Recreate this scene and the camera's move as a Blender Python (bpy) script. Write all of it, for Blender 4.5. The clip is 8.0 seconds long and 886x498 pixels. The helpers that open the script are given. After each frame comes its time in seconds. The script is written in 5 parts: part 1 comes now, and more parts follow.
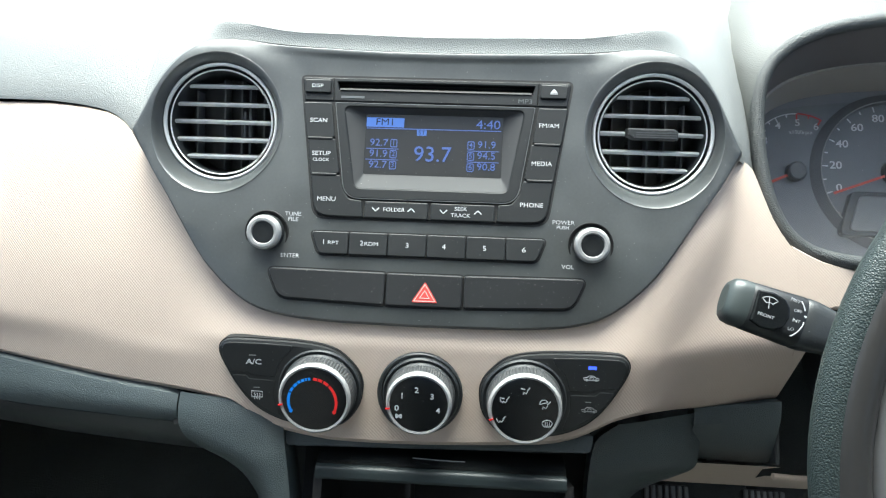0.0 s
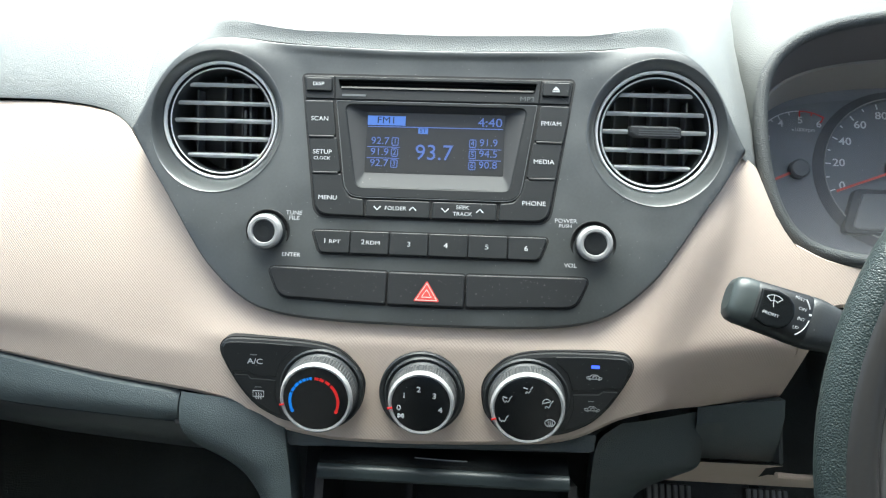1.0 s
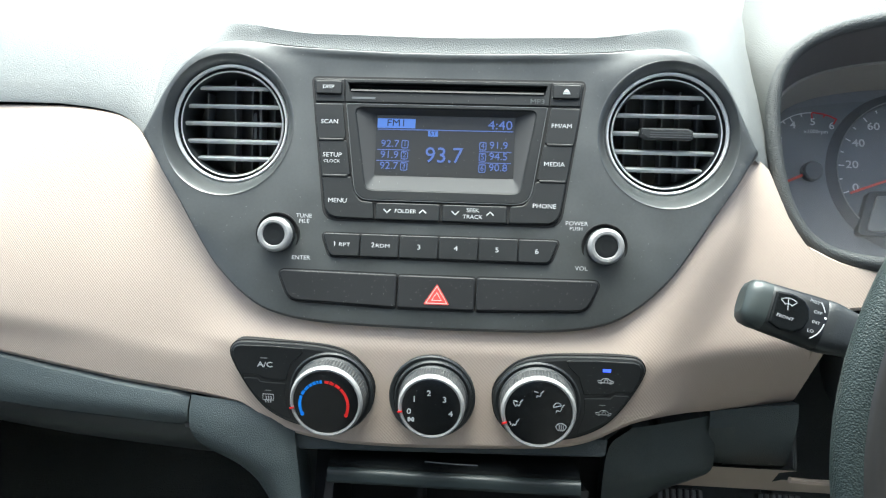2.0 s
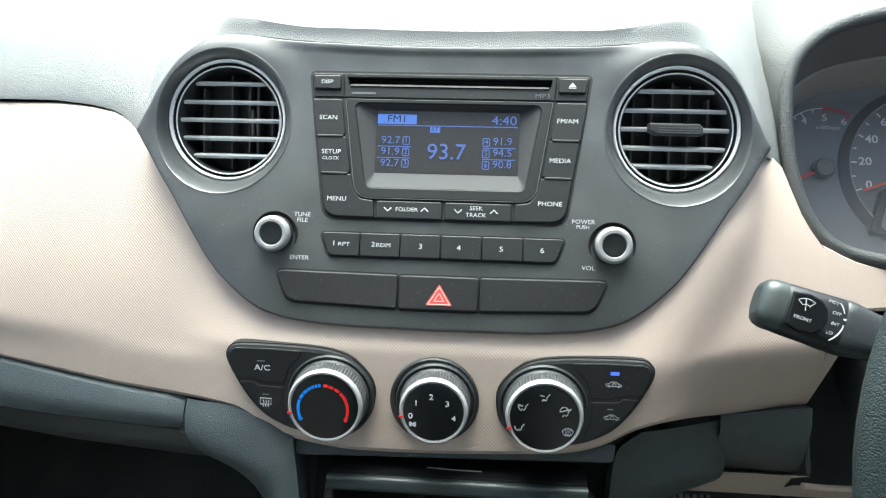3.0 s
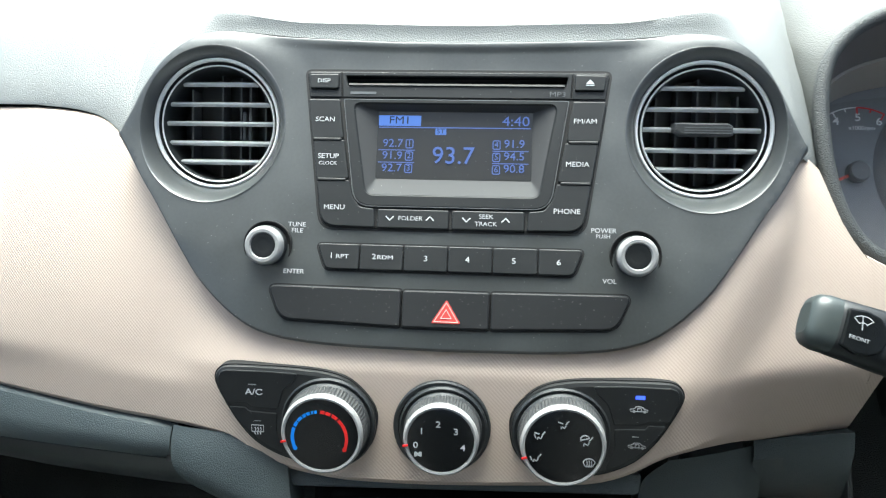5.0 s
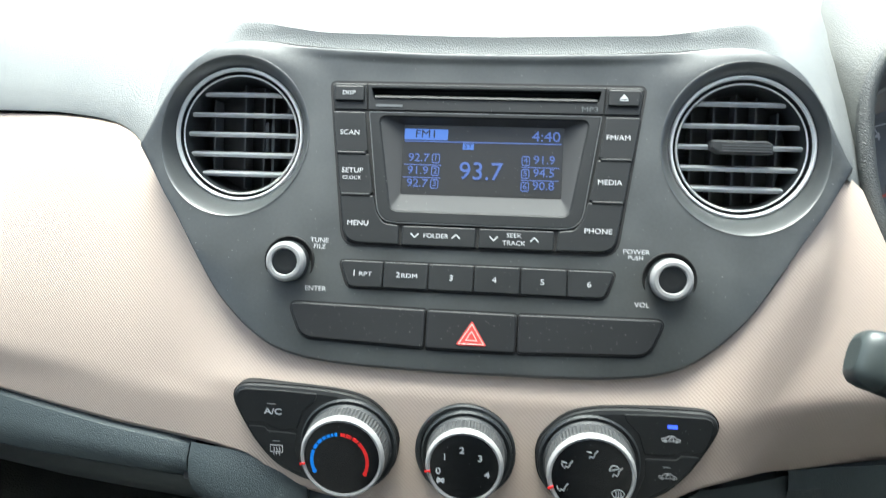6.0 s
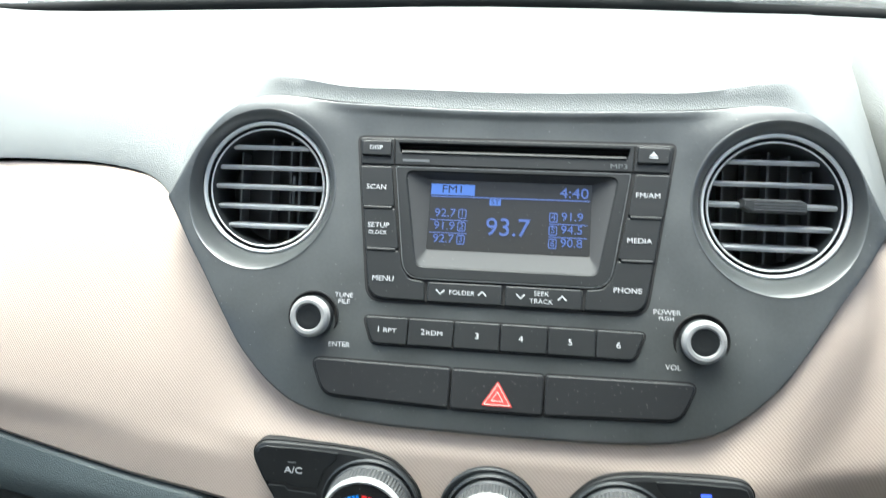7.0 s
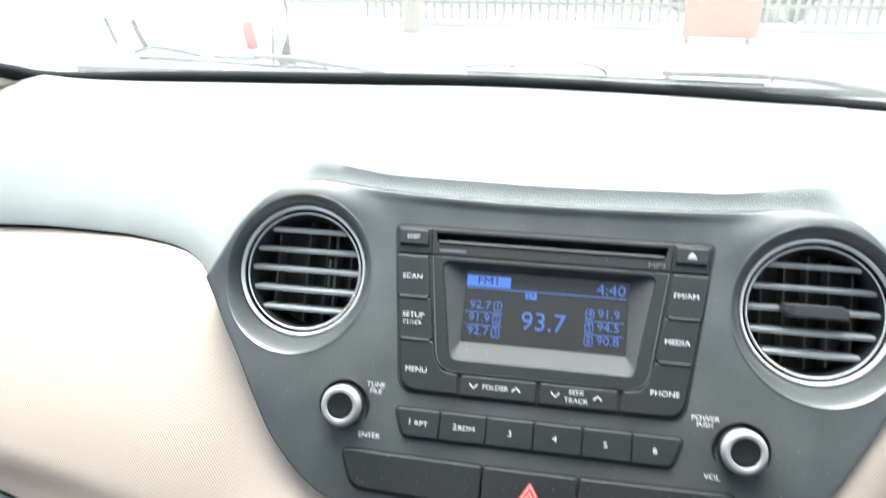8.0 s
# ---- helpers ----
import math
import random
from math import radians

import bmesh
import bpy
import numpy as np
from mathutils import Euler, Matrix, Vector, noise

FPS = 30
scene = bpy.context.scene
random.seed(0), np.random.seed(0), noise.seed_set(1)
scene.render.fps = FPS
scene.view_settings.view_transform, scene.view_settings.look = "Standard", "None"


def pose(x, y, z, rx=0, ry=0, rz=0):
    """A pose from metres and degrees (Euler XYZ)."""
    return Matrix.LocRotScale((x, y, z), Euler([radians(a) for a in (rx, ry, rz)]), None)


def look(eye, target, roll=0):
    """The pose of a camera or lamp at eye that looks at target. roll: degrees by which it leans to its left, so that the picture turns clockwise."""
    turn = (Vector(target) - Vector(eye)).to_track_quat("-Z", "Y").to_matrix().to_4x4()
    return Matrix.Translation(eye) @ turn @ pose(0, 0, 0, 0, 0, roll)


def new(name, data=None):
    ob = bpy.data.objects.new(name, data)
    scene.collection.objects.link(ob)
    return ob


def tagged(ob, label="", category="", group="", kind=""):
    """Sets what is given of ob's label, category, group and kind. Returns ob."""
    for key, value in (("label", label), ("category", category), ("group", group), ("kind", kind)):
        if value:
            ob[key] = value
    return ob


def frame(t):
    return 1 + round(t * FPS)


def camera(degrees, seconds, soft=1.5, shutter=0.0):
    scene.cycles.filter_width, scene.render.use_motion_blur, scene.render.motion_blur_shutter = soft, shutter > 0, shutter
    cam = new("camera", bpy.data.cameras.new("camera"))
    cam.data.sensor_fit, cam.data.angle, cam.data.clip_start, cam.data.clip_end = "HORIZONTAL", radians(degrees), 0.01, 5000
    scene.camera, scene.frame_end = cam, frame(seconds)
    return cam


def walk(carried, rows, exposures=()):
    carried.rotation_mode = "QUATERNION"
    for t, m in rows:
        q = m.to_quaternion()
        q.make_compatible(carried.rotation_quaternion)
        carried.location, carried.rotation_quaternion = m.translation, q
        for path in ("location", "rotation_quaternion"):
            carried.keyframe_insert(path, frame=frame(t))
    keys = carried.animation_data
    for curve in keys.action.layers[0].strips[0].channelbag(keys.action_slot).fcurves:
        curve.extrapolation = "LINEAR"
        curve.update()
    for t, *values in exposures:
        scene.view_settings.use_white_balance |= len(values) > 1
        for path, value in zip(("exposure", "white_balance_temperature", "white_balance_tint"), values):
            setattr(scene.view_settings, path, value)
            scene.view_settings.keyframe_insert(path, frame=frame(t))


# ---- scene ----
from mathutils.geometry import delaunay_2d_cdt

# Everything on the dashboard is laid out in the frame of the audio panel: x across the car, y into the
# panel, z up along it. LEAN is how far the panel leans back; CAR puts that frame into the world.
LEAN = 41.0
CAR = pose(0, 0, 0.86, -LEAN)
cam = camera(64.3, 8.0, soft=1.15, shutter=0.8)
PATH = [
    (0, 0.0376, -0.4731, -0.1359, 3.27, 9.02, 2.76),
    (0.5, 0.0369, -0.4715, -0.1363, 3.16, 9.00, 2.71),
    (1, 0.0364, -0.4708, -0.1358, 3.29, 8.94, 2.64),
    (1.5, 0.0357, -0.4714, -0.1358, 3.78, 9.10, 2.74),
    (3, 0.0343, -0.4548, -0.1343, 4.21, 9.21, 2.64),
    (3.5, 0.0338, -0.4451, -0.1331, 4.44, 9.45, 2.45),
    (4, 0.0328, -0.4343, -0.1327, 4.53, 10.10, 2.40),
    (4.2, 0.0317, -0.4300, -0.1316, 4.47, 10.18, 2.32),
    (5.3, 0.0306, -0.4127, -0.1233, 5.26, 9.68, 2.58),
    (5.5, 0.0281, -0.4100, -0.1203, 5.75, 9.49, 2.92),
    (6, 0.0247, -0.4070, -0.1129, 6.24, 9.78, 3.51),
    (6.5, 0.0212, -0.4069, -0.1059, 7.25, 11.42, 3.91),
    (7, 0.0193, -0.4046, -0.1013, 8.00, 12.72, 4.55),
    (7.5, 0.0130, -0.4049, -0.0928, 8.72, 14.69, 5.69),
    (8, 0.0081, -0.4116, -0.0818, 10.07, 17.08, 7.17),
]


def panel_view(x, y, z, yaw, pitch, roll):
    a, b = radians(yaw), radians(pitch)
    ahead = Vector((-math.sin(a) * math.cos(b), math.cos(a) * math.cos(b), math.sin(b)))
    return CAR @ look((x, y, z), Vector((x, y, z)) + ahead, roll)


walk(cam, [(t, panel_view(*r)) for t, *r in PATH], exposures=[(0.0, 1.73, 6300, 1), (5.5, 1.75, 6300, 1), (8.0, 1.94, 6300, 1)])

# ---- light ----
world = bpy.data.worlds.new("sky")
scene.world = world
world.use_nodes = True
wn = world.node_tree
sky = wn.nodes.new("ShaderNodeTexSky")
sky.sky_type, sky.sun_disc = "NISHITA", False
sky.sun_elevation, sky.sun_rotation = radians(65), radians(-11)
sky.dust_density, sky.air_density = 6.0, 0.85
wn.nodes["Background"].inputs["Strength"].default_value = 0.14
wn.links.new(sky.outputs["Color"], wn.nodes["Background"].inputs["Color"])
sun = new("sun", bpy.data.lights.new("sun", "SUN"))
sun.data.energy, sun.data.angle, sun.data.color = 4.0, radians(50), (0.97, 1.0, 1.0)
sun.matrix_basis = look((-0.9, 4.8, 10.5), (0, 0, 0))


# ---- materials ----
def surface(name, col, rough=0.5, var=0.12, grain=None, depth=0.0002, scale=900.0, metal=0.0, specks=0.0, coat=0.0, spec=0.5, blotch=14.0):
    m = bpy.data.materials.new(name)
    m.use_nodes = True
    n, l = m.node_tree.nodes, m.node_tree.links
    b = n["Principled BSDF"]
    b.inputs["Roughness"].default_value, b.inputs["Metallic"].default_value = rough, metal
    b.inputs["Coat Weight"].default_value, b.inputs["Specular IOR Level"].default_value = coat, spec
    tc = n.new("ShaderNodeTexCoord")
    big, small = n.new("ShaderNodeTexNoise"), n.new("ShaderNodeTexNoise")
    big.inputs["Scale"].default_value, small.inputs["Scale"].default_value = blotch, blotch * 22
    big.inputs["Detail"].default_value, small.inputs["Detail"].default_value = 4, 3
    for t in (big, small):
        l.new(tc.outputs["Object"], t.inputs["Vector"])
    add = n.new("ShaderNodeMath")
    add.operation = "MULTIPLY_ADD"
    add.inputs[1].default_value = 0.45
    l.new(small.outputs["Fac"], add.inputs[0]), l.new(big.outputs["Fac"], add.inputs[2])
    ramp = n.new("ShaderNodeMapRange")
    ramp.inputs["From Min"].default_value, ramp.inputs["From Max"].default_value = 0.35, 1.1
    ramp.inputs["To Min"].default_value, ramp.inputs["To Max"].default_value = 1 - var, 1 + var
    l.new(add.outputs[0], ramp.inputs["Value"])
    mul = n.new("ShaderNodeVectorMath")
    mul.operation = "SCALE"
    mul.inputs[0].default_value = col
    l.new(ramp.outputs[0], mul.inputs["Scale"])
    colour = mul.outputs[0]
    rr = n.new("ShaderNodeMapRange")
    rr.inputs["From Min"].default_value, rr.inputs["From Max"].default_value = 0.35, 1.1
    rr.inputs["To Min"].default_value, rr.inputs["To Max"].default_value = max(0.02, rough * (1 - var)), min(1, rough * (1 + var))
    l.new(add.outputs[0], rr.inputs["Value"]), l.new(rr.outputs[0], b.inputs["Roughness"])
    if specks:
        v = n.new("ShaderNodeTexVoronoi")
        v.inputs["Scale"].default_value = 640
        l.new(tc.outputs["Object"], v.inputs["Vector"])
        lt = n.new("ShaderNodeMath")
        lt.operation = "LESS_THAN"
        # only some of the cells carry a grain of dust
        sep = n.new("ShaderNodeSeparateColor")
        l.new(v.outputs["Color"], sep.inputs[0])
        size = n.new("ShaderNodeMapRange")
        size.inputs["From Min"].default_value, size.inputs["From Max"].default_value = 1 - specks, 1.0
        size.inputs["To Min"].default_value, size.inputs["To Max"].default_value = 0.0, 0.19
        l.new(sep.outputs[0], size.inputs["Value"])
        l.new(v.outputs["Distance"], lt.inputs[0]), l.new(size.outputs[0], lt.inputs[1])
        fade = n.new("ShaderNodeMath")
        fade.operation = "MULTIPLY"
        l.new(lt.outputs[0], fade.inputs[0]), l.new(sep.outputs[1], fade.inputs[1])
        mix = n.new("ShaderNodeMix")
        mix.data_type = "RGBA"
        l.new(fade.outputs[0], mix.inputs["Factor"]), l.new(colour, mix.inputs["A"])
        mix.inputs["B"].default_value = (0.22, 0.22, 0.215, 1)
        colour = mix.outputs["Result"]
    l.new(colour, b.inputs["Base Color"])
    if grain:
        bump = n.new("ShaderNodeBump")
        bump.inputs["Distance"].default_value = depth
        if grain == "leather":
            g = n.new("ShaderNodeTexVoronoi")
            g.feature = "SMOOTH_F1"
            g.inputs["Smoothness"].default_value = 0.18
            g.inputs["Scale"].default_value = scale
            warp = n.new("ShaderNodeTexNoise")
            warp.inputs["Scale"].default_value = scale * 0.5
            push = n.new("ShaderNodeVectorMath")
            push.operation = "MULTIPLY_ADD"
            push.inputs[1].default_value = (0.5 / scale,) * 3
            l.new(tc.outputs["Object"], warp.inputs["Vector"])
            l.new(warp.outputs["Color"], push.inputs[0]), l.new(tc.outputs["Object"], push.inputs[2])
            l.new(push.outputs[0], g.inputs["Vector"])
            bump.invert = True
            l.new(g.outputs["Distance"], bump.inputs["Height"])
        elif grain == "weave":
            # a lattice of small diamonds pressed into the plastic
            sep = n.new("ShaderNodeSeparateXYZ")
            l.new(tc.outputs["Object"], sep.inputs[0])
            waves = []
            for axis in ("X", "Z"):
                k = n.new("ShaderNodeMath")
                k.operation = "MULTIPLY"
                k.inputs[1].default_value = scale
                l.new(sep.outputs[axis], k.inputs[0])
                w = n.new("ShaderNodeMath")
                w.operation = "SINE"
                l.new(k.outputs[0], w.inputs[0])
                waves.append(w)
            p = n.new("ShaderNodeMath")
            p.operation = "MULTIPLY"
            l.new(waves[0].outputs[0], p.inputs[0]), l.new(waves[1].outputs[0], p.inputs[1])
            l.new(p.outputs[0], bump.inputs["Height"])
        else:
            g = n.new("ShaderNodeTexNoise")
            g.inputs["Scale"].default_value, g.inputs["Detail"].default_value = scale, 5
            l.new(tc.outputs["Object"], g.inputs["Vector"]), l.new(g.outputs["Fac"], bump.inputs["Height"])
        l.new(bump.outputs["Normal"], b.inputs["Normal"])
    return m


def glowing(name, col, strength):
    m = surface(name, (0.02, 0.03, 0.06), 0.3)
    b = m.node_tree.nodes["Principled BSDF"]
    b.inputs["Emission Color"].default_value, b.inputs["Emission Strength"].default_value = (*col, 1), strength
    return m


def pane(name, tint, gloss=1.0, dust=0.0, haze=0.0):
    """Clear sheet: lets light straight through, mirrors by Fresnel."""
    m = bpy.data.materials.new(name)
    m.use_nodes = True
    n, l = m.node_tree.nodes, m.node_tree.links
    n.remove(n["Principled BSDF"])
    clear, shine, mix, f = (n.new("ShaderNode" + k) for k in ("BsdfTransparent", "BsdfGlossy", "MixShader", "Fresnel"))
    clear.inputs["Color"].default_value = (*tint, 1)
    shine.inputs["Roughness"].default_value = 0.02
    f.inputs["IOR"].default_value = 1.0 + 0.5 * gloss
    l.new(f.outputs[0], mix.inputs[0]), l.new(clear.outputs[0], mix.inputs[1]), l.new(shine.outputs[0], mix.inputs[2])
    if dust:
        # film of dirt that scatters the light behind it; it stands in for glare
        film, over = n.new("ShaderNodeBsdfTranslucent"), n.new("ShaderNodeMixShader")
        film.inputs["Color"].default_value, over.inputs[0].default_value = (0.9, 0.9, 0.88, 1), dust
        l.new(mix.outputs[0], over.inputs[1]), l.new(film.outputs[0], over.inputs[2])
        mix = over
    if haze:
        # weak diffuse film, added for the haze that the dial cover reflects
        film, over = n.new("ShaderNodeBsdfDiffuse"), n.new("ShaderNodeMixShader")
        film.inputs["Color"].default_value, over.inputs[0].default_value = (0.75, 0.75, 0.74, 1), haze
        l.new(mix.outputs[0], over.inputs[1]), l.new(film.outputs[0], over.inputs[2])
        mix = over
    l.new(mix.outputs[0], n["Material Output"].inputs["Surface"])
    return m


CHARCOAL = surface("charcoal_plastic", (0.044, 0.0485, 0.0482), 0.40, 0.36, "noise", 0.00006, 2200, specks=0.22, spec=0.8, blotch=24)
BUTTON = surface("button_plastic", (0.014, 0.0155, 0.016), 0.44, 0.14, "noise", 0.00005, 2500, specks=0.16, spec=0.36)
BLANK = surface("blank_cover_plastic", (0.012, 0.013, 0.014), 0.5, 0.14, "noise", 0.00006, 2000, specks=0.36, spec=0.30)
PODRIM = surface("satin_pod_plastic", (0.014, 0.0155, 0.016), 0.40, 0.1, specks=0.08, spec=0.5)
GLOSS = surface("gloss_black_plastic", (0.006, 0.007, 0.0075), 0.22, 0.1, specks=0.06)
# flat black for gaps, slots and pockets, with their shade in it
BLACK = surface("black_gap_shade", (0.006, 0.006, 0.006), 0.7)
VANE = surface("vane_plastic", (0.11, 0.115, 0.118), 0.36, 0.15, "noise", 0.00004, 1500)
VENTRING = surface("satin_vent_silver", (0.80, 0.80, 0.79), 0.30, 0.05)
# the panel's charcoal, lightened for the light the vent collars catch
COLLAR = surface("lit_collar_plastic", (0.057, 0.062, 0.062), 0.36, 0.18, "noise", 0.00005, 2200, specks=0.10, spec=1.0, blotch=24)
SILVER = surface("satin_silver", (0.33, 0.33, 0.325), 0.50, 0.05, metal=0.20)
GRIP = surface("ribbed_grip_plastic", (0.048, 0.050, 0.051), 0.40, 0.1)
CAPGREY = surface("grey_green_cap_plastic", (0.036, 0.045, 0.044), 0.36, 0.1, "noise", 0.00004, 1500)
SLAT = surface("grey_slat_plastic", (0.47, 0.48, 0.485), 0.34, 0.10, "noise", 0.00004, 1500)
BEIGE = surface("beige_grained_plastic", (0.51, 0.418, 0.348), 0.50, 0.05, "weave", 0.00009, 2618, blotch=6)
BEIGE_PLAIN = surface("beige_plain_plastic", (0.50, 0.41, 0.34), 0.55, 0.08, "noise", 0.0001, 1200, blotch=6)
PAD = surface("grey_soft_pad", (0.212, 0.222, 0.215), 0.50, 0.08, "leather", 0.00030, 1250)
# warmer grey than the pad, darkened as the hood's flank lies in shade
HOODSKIN = surface("shaded_hood_skin", (0.088, 0.093, 0.086), 0.55, 0.10, "leather", 0.00022, 1000)
LOWER = surface("dark_grey_grained_plastic", (0.047, 0.060, 0.062), 0.42, 0.12, "leather", 0.00030, 1350)
LEATHER = surface("wheel_grained_rubber", (0.029, 0.041, 0.040), 0.38, 0.12, "leather", 0.00034, 1150)
RIMSKIN = surface("hood_rim_grained_plastic", (0.048, 0.053, 0.053), 0.45, 0.10, "leather", 0.00050, 1100)
SATIN = surface("dark_satin_plastic", (0.034, 0.033, 0.032), 0.32, 0.1)
SMOOTH = surface("dark_smooth_plastic", (0.025, 0.028, 0.029), 0.4, 0.15, "noise", 0.00008, 900, specks=0.05)
CARPET = surface("footwell_carpet", (0.065, 0.074, 0.072), 0.95, 0.4, "noise", 0.002, 400)
RUBBER = surface("grey_pedal_rubber", (0.17, 0.175, 0.18), 0.6, 0.2, "noise", 0.0002, 600)
INK = surface("white_print", (0.50, 0.51, 0.52), 0.5, 0.05)
GREYINK = surface("grey_print", (0.36, 0.37, 0.38), 0.5, 0.08)
DIM = surface("faded_print", (0.20, 0.205, 0.21), 0.5, 0.1)
RED = surface("red_print", (0.72, 0.025, 0.025), 0.5, 0.05, spec=0.2)
PINK = surface("hazard_red", (0.48, 0.055, 0.05), 0.5, 0.08, spec=0.3)
BLUE = surface("blue_print", (0.02, 0.24, 0.80), 0.5, 0.05, spec=0.2)
NEEDLE = surface("needle_red", (0.75, 0.10, 0.06), 0.4, 0.05)
DIALFACE = surface("dial_face", (0.19, 0.196, 0.212), 0.5, 0.1)
DIALINK = surface("white_dial_print", (0.80, 0.81, 0.82), 0.5, 0.04)
LCD = surface("lcd_glass", (0.022, 0.022, 0.021), 0.25, 0.1, specks=0.14)
LCDBLUE = glowing("lcd_blue", (0.16, 0.30, 1.0), 0.165)
LCDBOX = glowing("lcd_blue_block", (0.12, 0.30, 1.0), 0.22)
LED = glowing("blue_led", (0.04, 0.09, 1.0), 0.75)
GLASS = pane("clear_glass", (0.93, 0.96, 0.95), 1.1, 0.065)
LENS = pane("clear_lens", (0.95, 0.95, 0.95), 0.3, haze=0.08)
# lining and cloth lie mostly out of view; tones set for bounced light
HEADLINER = surface("pale_grey_headliner", (0.52, 0.51, 0.49), 0.95, 0.06, "noise", 0.0006, 700)
CLOTH = surface("grey_beige_cloth", (0.15, 0.147, 0.14), 0.95, 0.2, "noise", 0.001, 500)
PAINT = surface("white_body_paint", (0.78, 0.78, 0.77), 0.3, 0.05, coat=0.5)


# ---- shapes ----
def part(name, bm, material, parent=None, label="", m=None, angle=32, kind=""):
    """Links a bmesh as one mesh object under a thing or a part."""
    bmesh.ops.recalc_face_normals(bm, faces=bm.faces)
    me = bpy.data.meshes.new(name)
    bm.faces.index_update()
    flat = [f.index for f in bm.faces if not f.smooth]
    bm.to_mesh(me)
    bm.free()
    me.materials.append(material)
    me.set_sharp_from_angle(angle=radians(angle))
    for i in flat:
        me.polygons[i].use_smooth = False
    ob = new(name, me)
    ob.parent = parent
    if m:
        ob.matrix_basis = m
    return tagged(ob, label, kind=kind)


def thing(name, label, category, m=CAR, group="", kind=""):
    ob = new(name)
    ob.empty_display_size = 0.02
    ob.matrix_basis = m
    return tagged(ob, label, category, group, kind)


def curve(pts, n=6, closed=False):
    """Catmull-Rom through 2D or 3D points."""
    p = [Vector(q) for q in pts]
    out = []
    for i in range(len(p) if closed else len(p) - 1):
        b, c = p[i], p[(i + 1) % len(p)]
        a = p[i - 1] if closed or i else b + b - c
        d = p[(i + 2) % len(p)] if closed or i + 2 < len(p) else c + c - b
        for k in range(n):
            t = k / n
            out.append(0.5 * (2 * b + t * (c - a) + t * t * (2 * a - 5 * b + 4 * c - d) + t**3 * (3 * b - a - 3 * c + d)))
    return out if closed else out + [p[-1]]


def corners(pts, r, n=5):
    """A closed polygon with its corners rounded; r: one radius or one for each corner."""
    p = [Vector(q) for q in pts]
    r = r if isinstance(r, (list, tuple)) else [r] * len(p)
    out = []
    for i, q in enumerate(p):
        u, v = (p[i - 1] - q), (p[(i + 1) % len(p)] - q)
        if r[i] <= 0:
            out.append(q)
            continue
        half = u.angle(v) / 2
        d = min(r[i] / math.tan(half), 0.48 * u.length, 0.48 * v.length)
        a, b = q + u.normalized() * d, q + v.normalized() * d
        for k in range(n + 1):
            t = k / n
            out.append((1 - t) ** 2 * a + 2 * t * (1 - t) * q + t * t * b)
    return out


def box2(x0, z0, x1, z1, r=0.0, n=4):
    return corners([(x0, z0), (x1, z0), (x1, z1), (x0, z1)], r, n) if r else [Vector(q) for q in ((x0, z0), (x1, z0), (x1, z1), (x0, z1))]


def ring2(cx, cz, r, n=48):
    return [Vector((cx + r * math.cos(2 * math.pi * k / n), cz + r * math.sin(2 * math.pi * k / n))) for k in range(n)]


def inset(pts, d):
    """The polygon moved inwards by d, or by a function of the point."""
    n = len(pts)
    area = sum(pts[i - 1].x * pts[i].y - pts[i].x * pts[i - 1].y for i in range(n))
    sign = 1 if area > 0 else -1
    out = []
    for i in range(n):
        e = (pts[i] - pts[i - 1]), (pts[(i + 1) % n] - pts[i])
        e = [q.normalized() if q.length > 1e-9 else Vector((0, 0)) for q in e]
        a, b = (Vector((-q.y, q.x)) * sign for q in e)
        m = a + b
        m = m / max(0.35, m.dot(m) / 2) if m.length > 1e-6 else a
        out.append(pts[i] + m * (d(pts[i]) if callable(d) else d))
    return out


def loop(bm, pts, y):
    return [bm.verts.new((q.x, y(q) if callable(y) else y, q.y)) for q in pts]


def bridge(bm, a, b):
    n = len(a)
    for i in range(n):
        bm.faces.new((a[i - 1], a[i], b[i], b[i - 1])).smooth = True


def slab(pts, y0, y1, bev=0.0008, bm=None, dish=0.0):
    """A plate of that outline from y0 (its front) to y1, with a rounded front edge."""
    bm = bm or bmesh.new()
    rows = [loop(bm, pts, y1), loop(bm, pts, y0 + bev)]
    if bev:
        rows += [loop(bm, inset(pts, bev * 0.3), y0 + bev * 0.3), loop(bm, inset(pts, bev), y0)]
    for a, b in zip(rows, rows[1:]):
        bridge(bm, a, b)
    if dish:
        rows.append(loop(bm, inset(pts, bev + abs(dish) * 2), y0 + dish))
        bridge(bm, rows[-2], rows[-1])
    bm.faces.new(rows[-1])
    bm.faces.new(rows[0])
    return bm


def plate(outer, holes, y0, y1, bev=0.0008):
    """A plate with openings right through it."""
    bm = bmesh.new()
    edges = []
    for pts, s in [(outer, 1)] + [(h, -1) for h in holes]:
        front = loop(bm, inset(pts, s * bev), y0)
        mid = loop(bm, pts, y0 + bev) if bev else front
        if bev:
            bridge(bm, front, mid)
        bridge(bm, mid, loop(bm, pts, y1))
        for i in range(len(front)):
            edges.append(bm.edges.get((front[i - 1], front[i])))
    bmesh.ops.triangle_fill(bm, use_beauty=True, edges=edges)
    return bm


